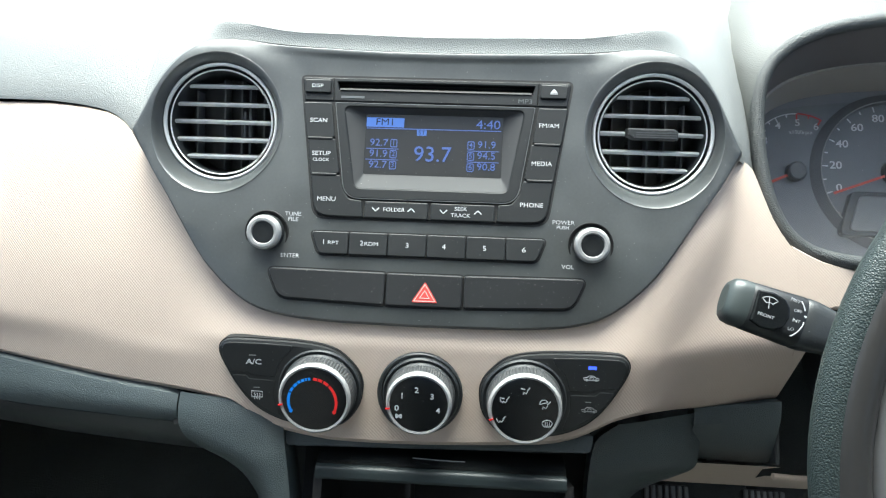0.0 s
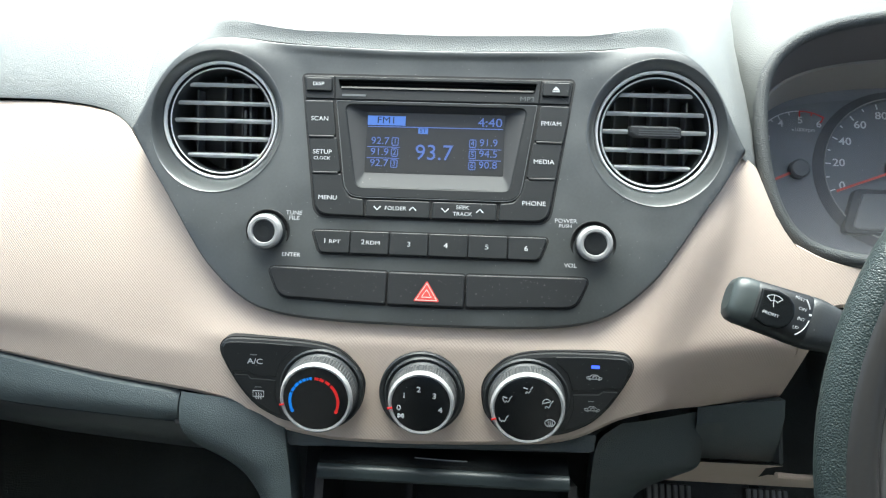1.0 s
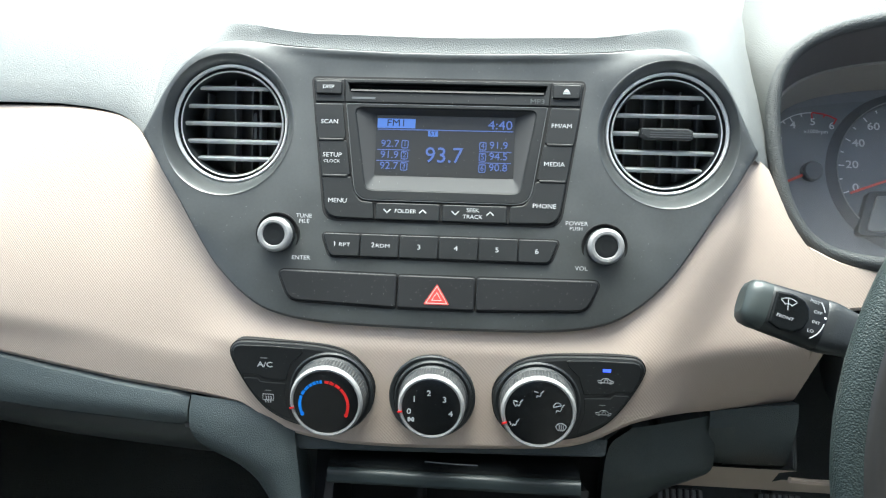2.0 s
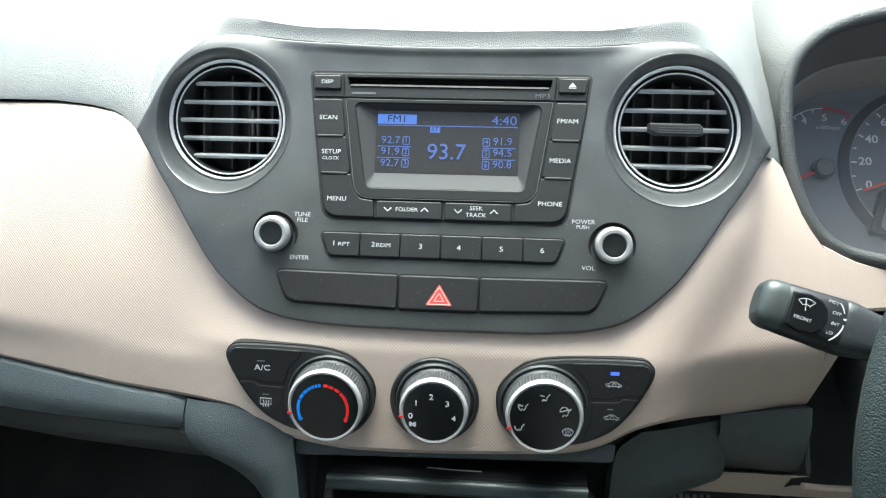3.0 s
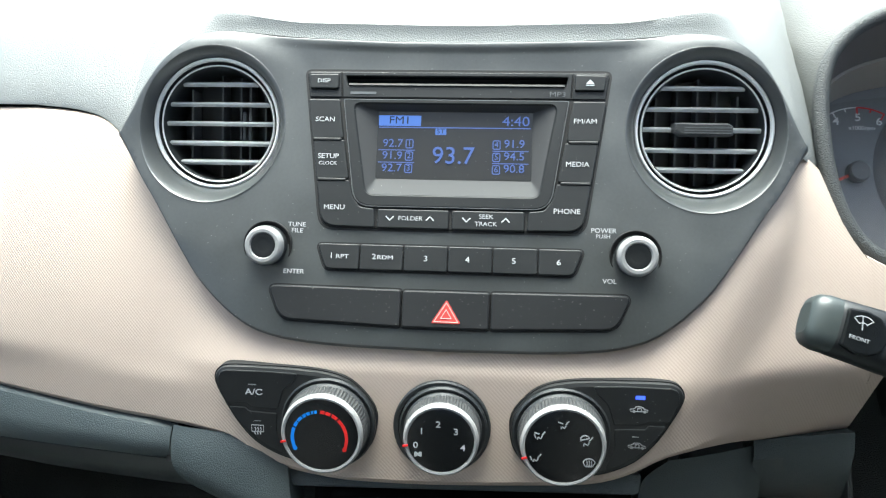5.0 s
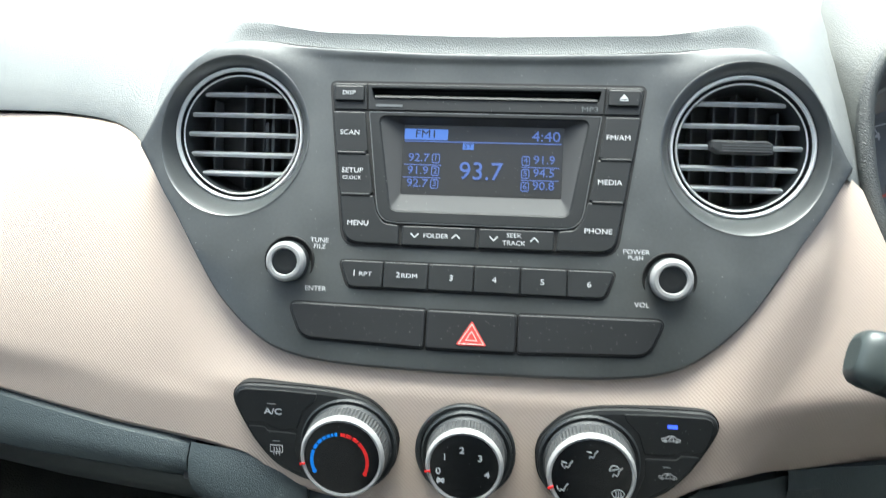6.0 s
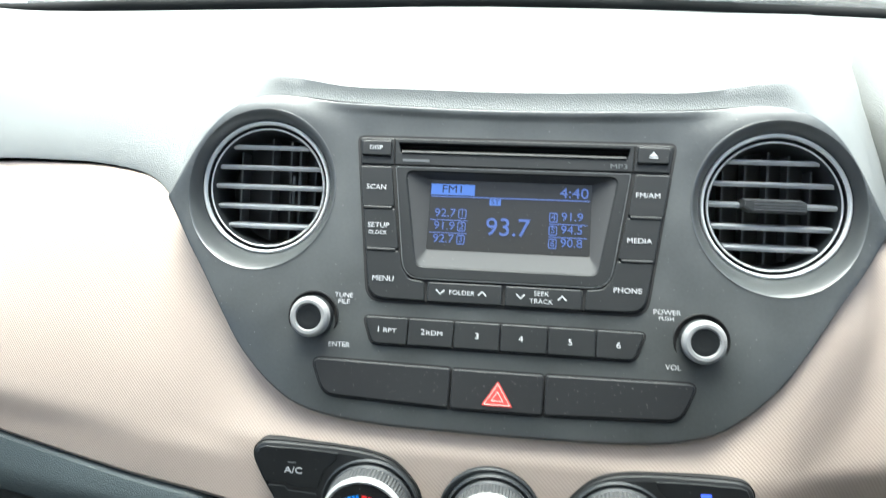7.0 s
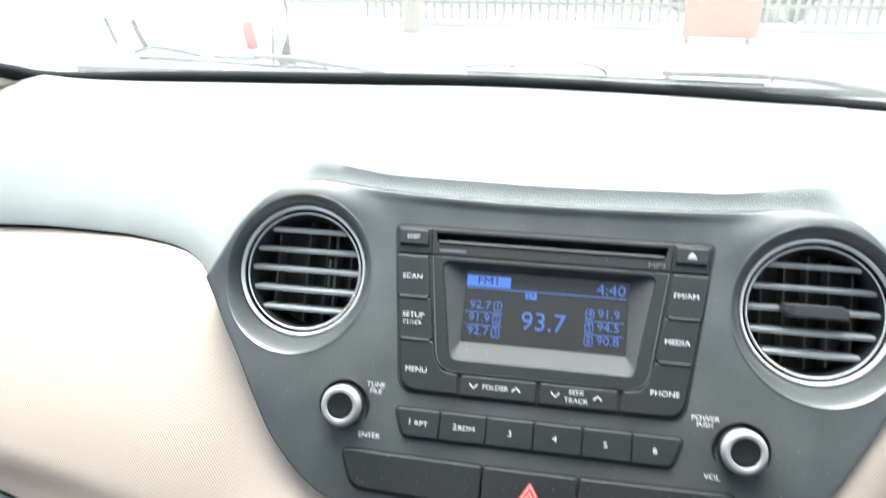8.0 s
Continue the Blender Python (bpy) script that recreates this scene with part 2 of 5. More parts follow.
def lathe(profile, n=48, bm=None, cx=0.0, cz=0.0, closed=False, knurl=None):
    """Turns (radius, y) round the y axis; knurl: (row range, depth) for a ribbed grip."""
    bm = bm or bmesh.new()
    rings = []
    for j, (r, y) in enumerate(profile):
        ring = []
        for k in range(n):
            a = 2 * math.pi * k / n
            q = r - (knurl[2] if knurl and knurl[0] <= j <= knurl[1] and k % 2 else 0)
            ring.append(bm.verts.new((cx + q * math.cos(a), y, cz + q * math.sin(a))))
        rings.append(ring)
    for a, b in zip(rings, rings[1:]):
        bridge(bm, a, b)
    if closed:
        bridge(bm, rings[-1], rings[0])
    else:
        bm.faces.new(rings[0]), bm.faces.new(rings[-1])
    return bm


def tube(path, radius, n=12, closed=False, bm=None, flat=1.0):
    """A tube along 3D points; radius: one or a list."""
    bm = bm or bmesh.new()
    path = [Vector(q) for q in path]
    rings, side = [], None
    m = len(path)
    for i, q in enumerate(path):
        a, b = path[i - 1] if closed or i else q, path[(i + 1) % m] if closed or i + 1 < m else q
        d = (b - a).normalized()
        side = (side - d * side.dot(d)).normalized() if side else d.orthogonal().normalized()
        up = d.cross(side)
        r = radius[i] if isinstance(radius, (list, tuple)) else radius
        rings.append([bm.verts.new(q + r * (math.cos(t) * side + flat * math.sin(t) * up)) for t in (2 * math.pi * k / n for k in range(n))])
    for a, b in zip(rings, rings[1:]):
        bridge(bm, a, b)
    if closed:
        bridge(bm, rings[-1], rings[0])
    else:
        bm.faces.new(rings[0]), bm.faces.new(rings[-1])
    return bm


def sheet(rows, thick=None, bm=None):
    """A skin through rows of 3D points; thick: an offset that gives it a back."""
    bm = bm or bmesh.new()
    front = [[bm.verts.new(q) for q in row] for row in rows]
    skins = [front]
    if thick is not None:
        skins.append([[bm.verts.new(Vector(q) + Vector(thick)) for q in row] for row in rows])
    for s in skins:
        for a, b in zip(s, s[1:]):
            for i in range(len(a) - 1):
                bm.faces.new((a[i], a[i + 1], b[i + 1], b[i])).smooth = True
    if thick is not None:
        f, k = skins
        rim = [(0, i) for i in range(len(f[0]))] + [(j, len(f[0]) - 1) for j in range(1, len(f))]
        rim += [(len(f) - 1, i) for i in range(len(f[0]) - 2, -1, -1)] + [(j, 0) for j in range(len(f) - 2, 0, -1)]
        for (j, i), (q, p) in zip(rim, rim[1:] + rim[:1]):
            bm.faces.new((f[j][i], f[q][p], k[q][p], k[j][i]))
    return bm


def block(x0, y0, z0, x1, y1, z1, bev=0.0, bm=None):
    own = bmesh.new()
    bmesh.ops.create_cube(own, size=1.0)
    for v in own.verts:
        v.co = Vector((x0 + (v.co.x + 0.5) * (x1 - x0), y0 + (v.co.y + 0.5) * (y1 - y0), z0 + (v.co.z + 0.5) * (z1 - z0)))
    if bev:
        bmesh.ops.bevel(own, geom=own.edges[:], offset=bev, segments=2, affect="EDGES")
    if bm is None:
        return own
    me = bpy.data.meshes.new("tmp")
    own.to_mesh(me)
    bm.from_mesh(me)
    bpy.data.meshes.remove(me)
    own.free()
    return bm


def strokes(lines, w, y, bm=None, t=0.0003):
    """Printed lines: each polyline becomes a thin raised ribbon of width w."""
    bm = bm or bmesh.new()
    for line in lines:
        p = [Vector(q) for q in line]
        left, right = [], []
        for i, q in enumerate(p):
            a, b = p[max(0, i - 1)], p[min(len(p) - 1, i + 1)]
            if p[0] == p[-1] and i in (0, len(p) - 1):
                a, b = p[-2], p[1]
            d = (b - a).normalized()
            s = Vector((-d.y, d.x)) * w / 2
            left.append(q + s), right.append(q - s)
        v = [[bm.verts.new((q.x, y, q.y)) for q in side] for side in (left, right)]
        k = [[bm.verts.new((q.x, y + t, q.y)) for q in side] for side in (left, right)]
        for i in range(len(p) - 1):
            bm.faces.new((v[0][i], v[0][i + 1], v[1][i + 1], v[1][i]))
            bm.faces.new((v[0][i], v[0][i + 1], k[0][i + 1], k[0][i]))
            bm.faces.new((v[1][i], v[1][i + 1], k[1][i + 1], k[1][i]))
    return bm


def arc(cx, cz, r, a0, a1, n=10):
    return [(cx + r * math.cos(radians(a0 + (a1 - a0) * k / n)), cz + r * math.sin(radians(a0 + (a1 - a0) * k / n))) for k in range(n + 1)]


def text(body, height, x, z, y, material, parent, name="legend", align="CENTER", wide=1.0, bold=0.0, turn=0.0, m=None):
    """Letters as a thin mesh that faces -y, their middle at x, z; height: of the capitals."""
    data = bpy.data.curves.new(name, "FONT")
    data.body, data.size, data.align_x, data.align_y = body, height / 0.69, align, "CENTER"
    data.offset, data.extrude, data.resolution_u = bold * height, 0.0001, 3
    tmp = bpy.data.objects.new("tmp", data)
    me = bpy.data.meshes.new_from_object(tmp)
    bpy.data.objects.remove(tmp)
    bpy.data.curves.remove(data)
    me.transform(pose(x, y, z) @ pose(0, 0, 0, 90) @ pose(0, 0, 0, 0, 0, turn) @ Matrix.Diagonal((wide, 1, 1, 1)))
    me.name = name
    me.materials.clear()
    me.materials.append(material)
    ob = new(name, me)
    ob.parent = parent
    if m:
        ob.matrix_basis = m
    return ob


def smooth(a, b, x):
    t = min(1.0, max(0.0, (x - a) / (b - a)))
    return t * t * (3 - 2 * t)


# ---- setting: the dashboard skins ----
CO, SI = math.cos(radians(LEAN)), math.sin(radians(LEAN))


def level(x, y, z):
    """A place given level (y ahead, z up, from the panel's middle) in the panel's frame."""
    return Vector((x, y * CO - z * SI, y * SI + z * CO))


def between(keys, x):
    """Straight interpolation in sorted (x, value) keys."""
    if x <= keys[0][0]:
        return keys[0][1]
    for (a, u), (b, v) in zip(keys, keys[1:]):
        if x <= b:
            return u + (v - u) * (x - a) / (b - a)
    return keys[-1][1]


def glide(keys, n=5):
    return [tuple(q) for q in curve(keys, n)]


# where the trim turns under
CREASE = [(-0.80, -0.062), (-0.325, -0.1165), (-0.247, -0.1275), (-0.184, -0.134), (-0.126, -0.139), (0.126, -0.139), (0.175, -0.121), (0.255, -0.109)]


def trim_depth(x, z):
    """How far behind the panel's plane the beige trim lies."""
    e = max(0.0, abs(x) - 0.09)
    side = 0.42 * e**1.5 if e < 0.25 else 0.0525 + 0.30 * (e - 0.25)
    tuck = max(0.0, between(CREASE, x) - z)
    out = smooth(0.13, 0.20, abs(x))
    return 0.006 + side + (1 - out) * 0.36 * max(0.0, -0.127 - z) + out * ((0.40 + 0.75 * smooth(0.09, 0.19, x)) * tuck * tuck / (tuck + 0.003 + 0.006 * smooth(0.09, 0.19, x)) + 1.1 * (max(z, -0.13) + 0.03) ** 2)


TRIM_TOP = glide([(-0.76, 0.090), (-0.4804, 0.0735), (-0.4054, 0.0685), (-0.345, 0.062), (-0.3137, 0.058), (-0.2837, 0.052), (-0.2663, 0.0475), (-0.2546, 0.043), (-0.2423, 0.0345), (-0.235, 0.0265), (-0.2213, 0.0170)])
UNDER = [(0.209, 0.012), (0.1975, -0.004), (0.1848, -0.0215), (0.1685, -0.046), (0.1565, -0.0628), (0.145, -0.075), (0.134, -0.0845), (0.121, -0.093), (0.1075, -0.098), (0.088, -0.1015)]
TRIM_TOP += [(-x, z) for x, z in UNDER] + UNDER[::-1] + [(0.2180, 0.0180), (0.2262, 0.0185), (0.2325, 0.0080), (0.2394, -0.0150), (0.2490, -0.0310), (0.2560, -0.0400), (0.2609, -0.0460), (0.2640, -0.100), (0.28, -0.097)]
TRIM_BASE = glide([(-0.80, -0.090), (-0.50, -0.125), (-0.3482, -0.1455), (-0.2894, -0.1531), (-0.2362, -0.1598), (-0.1872, -0.1645), (-0.1627, -0.1670), (-0.1399, -0.1704), (-0.1293, -0.1745), (-0.1190, -0.1810), (-0.1087, -0.1852), (-0.0986, -0.1886), (-0.0785, -0.1923), (-0.0586, -0.1944), (-0.0191, -0.1947), (0.0201, -0.1934), (0.0588, -0.1913), (0.0818, -0.1897), (0.0970, -0.1870), (0.1084, -0.1833), (0.1158, -0.1799), (0.1252, -0.1749), (0.1346, -0.1706), (0.1555, -0.1657), (0.1816, -0.1634), (0.2058, -0.1614), (0.2283, -0.1586), (0.2600, -0.1542)]) + [(0.2660, -0.1525), (0.2690, -0.138), (0.2720, -0.120), (0.2745, -0.105)]



def edge_depth(x, z):
    """How far the panel's rim falls back: a little in the middle, more out at the two points."""
    return 0.003 + (0.014 if x > 0 else 0.009) * smooth(0.13, 0.2187, abs(x)) * smooth(-0.05, 0.02, z)


def trim_face(x, z, hi):
    """The trim's depth, drawn forward beside the hood to meet the panel's slanting edge."""
    d = trim_depth(x, z)
    near = smooth(hi - 0.092, hi - 0.008, z) * smooth(0.105, 0.135, x) * (1 - smooth(0.200, 0.215, x))
    return d - near * max(0.0, d - edge_depth(x, z) - 0.0020)


dashboard = thing("dashboard", "two-tone car dashboard with grey soft top and beige grained trim", "dashboard", kind="structure")
xs = [-0.76 + 0.02 * k for k in range(26)] + [-0.25 + 0.0064 * k for k in range(81)]
xs = [x for x in xs if x <= 0.2560] + [0.2575, 0.2590, 0.2600, 0.2609, 0.2620, 0.2634, 0.2645, 0.2660, 0.2690, 0.2720, 0.2740]
rows = []
for x in xs:
    lo, hi = between(TRIM_BASE, x), between(TRIM_TOP, x)
    row = [Vector((x, trim_depth(x, lo) + 0.014, lo + 0.0015)), Vector((x, trim_depth(x, lo) + 0.0035, lo))]
    for k in range(33):
        z = lo + 0.0025 + (hi - lo - 0.005) * k / 32
        row.append(Vector((x, trim_face(x, z, hi), z)))
    row += [Vector((x, trim_face(x, hi, hi) + 0.003, hi)), Vector((x, trim_face(x, hi, hi) + 0.014, hi))]
    rows.append(row)
part("trim_panel", sheet(rows), BEIGE, dashboard, "beige plastic trim with fine pressed lattice grain")
# the cover beside the steering column
rows = []
for k in range(9):
    x = 0.2590 + 0.0077 * k
    hi, lo = between([(0.259, -0.0420), (0.262, -0.0425), (0.268, -0.0465), (0.28, -0.0515), (0.30, -0.0555), (0.33, -0.0590)], x), between([(0.264, -0.100), (0.275, -0.092), (0.29, -0.086), (0.33, -0.082)], x)
    d = lambda z: trim_depth(0.2632, z) + 0.0006 + 0.15 * (x - 0.2638)
    rows.append([Vector((x, d(lo) + 0.012, lo)), Vector((x, d(lo) + 0.002, lo)), Vector((x, d(lo), lo + 0.002)), Vector((x, d((lo + hi) / 2), (lo + hi) / 2)), Vector((x, d(hi), hi - 0.002)), Vector((x, d(hi) + 0.003, hi)), Vector((x, d(hi) + 0.02, hi))])
part("column_side_cover", sheet(rows), BEIGE, dashboard, "beige cover piece beside the steering column")

MID = -0.0008  # the panel's middle, shifted to fit the camera's view
FASCIA_HALF = [(0.0, 0.0808), (0.040, 0.0812), (0.080, 0.0828), (0.110, 0.0846), (0.134, 0.0870), (0.154, 0.0890), (0.168, 0.0876), (0.180, 0.0826), (0.1945, 0.0705), (0.2070, 0.0515), (0.2145, 0.0335), (0.2205, 0.0170)]
FASCIA_LOW = [(0.2205, 0.0170), (0.2090, 0.0020), (0.1975, -0.0140), (0.1848, -0.0315), (0.1685, -0.0560), (0.1565, -0.0728), (0.1450, -0.0850), (0.1340, -0.0945), (0.1210, -0.1030), (0.1075, -0.1080), (0.0880, -0.1115), (0.0570, -0.1135), (0.0, -0.1143)]

# the right half is drawn in to fit the camera's view
RIGHT_HALF = FASCIA_HALF[:2] + [(0.080, 0.0822), (0.110, 0.0837), (0.134, 0.0858), (0.154, 0.0871), (0.168, 0.0856), (0.1790, 0.0812), (0.1910, 0.0706), (0.2018, 0.0525), (0.2096, 0.0335), (0.2166, 0.0140)]
RIGHT_LOW = [(0.2166, 0.0140), (0.2072, 0.0005)] + FASCIA_LOW[2:]


def fascia_outline():
    right = curve(RIGHT_HALF, 4)[:-1] + curve(RIGHT_LOW, 4)
    left = curve(FASCIA_HALF, 4)[:-1] + curve(FASCIA_LOW, 4)
    return [Vector((MID + q.x, q.y)) for q in right[:-1]] + [Vector((MID - q.x, q.y)) for q in reversed(left[1:])]


def fascia_top(x):
    return between(RIGHT_HALF if x > MID else FASCIA_HALF, abs(x - MID))


def wind_base(x):
    """How far ahead the foot of the windscreen lies."""
    return 0.456 - 0.09 * x - 0.32 * x * x


def pad_row(x):
    ax = abs(x)
    # in the middle a raised lip above the panel, at the sides a round shoulder
    start = Vector((x, edge_depth(x, 0.05) + 0.0045 * (1 - smooth(0.15, 0.2, ax)), fascia_top(x) + 0.0004)) if -0.2205 < x < 0.2158 else Vector((x, trim_depth(x, 0.03) + 0.003, between(TRIM_TOP, x))) if x < 0 else Vector((x, 0.0195 + 1.3 * (x - 0.2158), 0.0140))
    rim_y = start.y - 0.0012 * (1 - smooth(0.15, 0.2, ax))
    rim_z = 0.0934 + 0.0016 * smooth(0.0, 0.10, ax) + 0.0078 * smooth(0.095, 0.165, ax) + 0.46 * rim_y
    lip = [start.lerp(Vector((x, rim_y, rim_z)), f) + Vector((0, 0.0012 * math.sin(math.pi * f), 0)) for f in (0.12, 0.6, 0.93)]
    y0, z0 = rim_y * CO + rim_z * SI, rim_z * CO - rim_y * SI
    lip += [level(x, y0 + 0.0012, z0 - 0.0002), level(x, y0 + 0.005, z0 + 0.0004), level(x, y0 + 0.03, z0 + 0.001), level(x, y0 + 0.09, z0 + 0.001)]
    ys, zs = start.y * CO + start.z * SI, start.z * CO - start.y * SI
    rise, run = 0.072 - zs, 0.035 + 1.6 * (0.072 - zs)
    round_ = [level(x, ys + run * f, zs + rise * g) for f, g in ((0.01, 0.04), (0.12, 0.24), (0.26, 0.45), (0.42, 0.64), (0.60, 0.80), (0.80, 0.92), (1.0, 1.0))]
    w = smooth(0.157, 0.184, ax)
    row = [start] + [a.lerp(b, w) for a, b in zip(lip, round_)]
    far = wind_base(x)
    a = row[-1].y * CO + row[-1].z * SI
    for k in (0.3, 0.6, 0.85, 1.0):
        row.append(level(x, a + (far - a) * k, 0.0725 - 0.0125 * k))
    row += [level(x, far + 0.03, 0.040), level(x, 0.63, 0.035)]
    return row


xs = [-0.74 + 0.03 * k for k in range(16)] + [-0.29 + 0.0055 * k for k in range(96)] + [0.236]
bm = sheet([pad_row(x) for x in xs])
sheet([pad_row(0.554 + 0.031 * k) for k in range(7)], bm=bm)
sheet([[level(x, 0.222 + (wind_base(x) - 0.222) * k, 0.0712 - 0.0112 * k) for k in (0.0, 0.1, 0.3, 0.6, 1.0)] + [level(x, wind_base(x) + 0.03, 0.040), level(x, 0.63, 0.035)] for x in (0.262, 0.275, 0.30, 0.36, 0.42, 0.48, 0.575)], bm=bm)
sheet([[q + Vector((d, 0, 0)) for q in pad_row(0.236)[5:]] for d in (0.0, 0.008, 0.016, 0.024, 0.034)], bm=bm)
part("upper_pad", bm, PAD, dashboard, "grey soft grained dashboard top", angle=36)

# instrument hood and its rim
HOOD_X, HOOD_Z = 0.3825, 0.043
HALF_RIM = [(0.3825, 0.1356), (0.3369, 0.1318), (0.3017, 0.1255), (0.2778, 0.1181), (0.2597, 0.1081), (0.2465, 0.0942), (0.2395, 0.0777), (0.2371, 0.0582), (0.2375, 0.0367), (0.24, 0.0141), (0.2459, -0.0096), (0.2552, -0.0284), (0.2682, -0.0413), (0.285, -0.0482), (0.3085, -0.0521), (0.3455, -0.055), (0.389, -0.0559)]
half = curve(HALF_RIM, 3)
rim = half[:-1] + [Vector((2 * HOOD_X - q.x, q.y)) for q in reversed(half[1:])]


def rim_depth(q):
    return 0.040 - 0.06 * (q.y - 0.04)


hood = thing("instrument_cluster", "instrument cluster under a grained grey hood with dials", "instrument cluster")
part("rim", tube([(q.x, rim_depth(q), q.y) for q in rim], 0.0054, 14, True), RIMSKIN, hood, "grained grey hood rim")
top = [q for q in curve(HALF_RIM, 9) if q.y > 0.010]
top = list(reversed(top)) + [Vector((2 * HOOD_X - q.x, q.y)) for q in top[1:]]
rows = []
for q in top:
    out = (q - Vector((HOOD_X, HOOD_Z))).normalized()
    p = Vector((q.x, rim_depth(q), q.y))
    o = Vector((out.x, 0, out.y)) * between([(0.010, 0.12), (0.020, 0.25), (0.052, 0.58), (0.087, 1.05), (0.115, 1.15)], q.y)
    fwd = Vector((0, CO, SI))
    rows.append([p + o * 0.004 - Vector((0, 0.003, 0)), p + o * 0.010 + fwd * 0.002, p + o * 0.015 + fwd * 0.012, p + o * 0.018 + fwd * 0.03, p + o * 0.019 + fwd * 0.10, p + o * 0.012 + fwd * 0.2 - Vector((0, -SI, CO)) * 0.03])
part("hood", sheet(rows), HOODSKIN, hood, "grey soft hood skin")
inner = [Vector((HOOD_X + 0.006 + (q.x - HOOD_X) * 0.82, HOOD_Z + 0.004 + (q.y - HOOD_Z) * 0.82)) for q in rim]
bm = bmesh.new()
near = inset(rim, 0.003)
mid = [a.lerp(b, 0.55) for a, b in zip(near, inner)]
bridge(bm, loop(bm, near, rim_depth), loop(bm, mid, lambda q: 0.45 * rim_depth(q) + 0.55 * 0.146))
part("visor_wall", bm, surface("dark_brown_grey_plastic", (0.12, 0.113, 0.116), 0.5, 0.1, "noise", 0.0001, 1500), hood, "dark inner wall")
# lower band of the wall, its paler tone put in for a reflection
bm = bmesh.new()
step = inset(mid, 0.002)
bridge(bm, loop(bm, mid, lambda q: 0.45 * rim_depth(q) + 0.55 * 0.146), loop(bm, step, lambda q: 0.45 * rim_depth(q) + 0.55 * 0.146))
bridge(bm, loop(bm, step, lambda q: 0.45 * rim_depth(q) + 0.55 * 0.146), loop(bm, inset(inner, 0.002), 0.146))
part("visor_band", bm, surface("reflection_band_grey", (0.30, 0.285, 0.262), 0.45, 0.1), hood, "brownish grey inner wall, lightened for a reflection")
FACE = 0.145
DIAL_X, DIAL_Z = 0.3945, 0.0450
part("dial_plate", slab(inner, FACE, FACE + 0.01, 0.0), DIALFACE, hood, "dark grey dial plate")
# a low dark cone in place of the shaded recess round the dial
bm = lathe([(0.0722, FACE), (0.0712, FACE - 0.0008), (0.0670, FACE - 0.0038), (0.064, FACE - 0.005), (0.0632, FACE - 0.002), (0.0632, FACE)], 64, cx=DIAL_X, cz=DIAL_Z, closed=True)
part("speedometer_ring", bm, surface("recess_shade_plastic", (0.10, 0.105, 0.115), 0.45, 0.1), hood)
part("ring_edge", lathe([(0.0638, FACE - 0.0053), (0.0644, FACE - 0.0058), (0.0650, FACE - 0.0053)], 64, cx=DIAL_X, cz=DIAL_Z, closed=True), SILVER, hood, "thin silver ring round the speedometer")
part("speedometer_face", slab(ring2(DIAL_X, DIAL_Z, 0.0630), FACE - 0.001, FACE, 0.0), DIALFACE, hood)
marks = bmesh.new()
for v in range(0, 200, 10):
    a = radians(199 - 1.17 * v)
    r0 = 0.0570 if v % 20 == 0 else 0.0590
    strokes([[(DIAL_X + r * math.cos(a), DIAL_Z + r * math.sin(a)) for r in (r0, 0.0618)]], 0.0011, FACE - 0.0018, marks)
part("speed_ticks", marks, DIALINK, hood)
for v in range(0, 200, 20):
    a = radians(197.5 - 1.17 * v)
    text(str(v), 0.0066, DIAL_X + 0.0505 * math.cos(a), DIAL_Z + 0.0505 * math.sin(a), FACE - 0.0018, DIALINK, hood, "speed_number", wide=1.15, bold=0.02)
a = radians(201)
part("speed_needle", strokes([[(DIAL_X + r * math.cos(a), DIAL_Z + r * math.sin(a)) for r in (0.0, 0.059)]], 0.0020, FACE - 0.006, t=0.0012), NEEDLE, hood, "red pointer")
part("speed_hub", lathe([(0.012, FACE), (0.012, FACE - 0.007), (0.010, FACE - 0.009)], 32, cx=DIAL_X, cz=DIAL_Z), SMOOTH, hood)
TX, TZ = 0.3125, 0.0556
part("rev_scale", strokes([arc(TX, TZ, 0.0415, 215, 90, 26)] + [[(TX + r * math.cos(radians(t)), TZ + r * math.sin(radians(t))) for r in (r0, 0.0415)] for t, r0 in ((117, 0.0365), (103, 0.0385), (138, 0.0365), (127, 0.0385), (160, 0.0365), (185, 0.0365))], 0.0009, FACE - 0.0008), DIALINK, hood)
part("red_zone", strokes([arc(TX, TZ, 0.0415, 90, 59, 10)] + [[(TX + r * math.cos(radians(t)), TZ + r * math.sin(radians(t))) for r in (r0, 0.0415)] for t, r0 in ((90, 0.0360), (75, 0.0385), (60, 0.0360))], 0.0011, FACE - 0.0009), RED, hood)
for s, x, z in (("3", 0.2845, 0.0710), ("4", 0.2960, 0.0852), ("5", 0.3130, 0.0885), ("6", 0.3290, 0.0852)):
    text(s, 0.0062, x, z, FACE - 0.0008, DIALINK, hood, "rev_number", wide=1.1, bold=0.015)
text("x1000rpm", 0.0034, 0.3155, 0.0798, FACE - 0.0008, DIALINK, hood, "rev_unit")
part("rev_hub", lathe([(0.0085, FACE), (0.0085, FACE - 0.006), (0.0070, FACE - 0.0075)], 32, cx=0.3095, cz=0.0430), VANE, hood)
part("rev_needle", strokes([[(0.3095, 0.0430), (0.2765, 0.0278)]], 0.0022, FACE - 0.0035, t=0.001), NEEDLE, hood, "red pointer")
part("trip_display", slab(corners([(0.350, -0.0095), (0.452, -0.0095), (0.442, 0.0215), (0.360, 0.0215)], 0.004), FACE - 0.009, FACE, 0.001), surface("grey_lcd", (0.16, 0.165, 0.165), 0.3), hood, "grey unlit trip display")
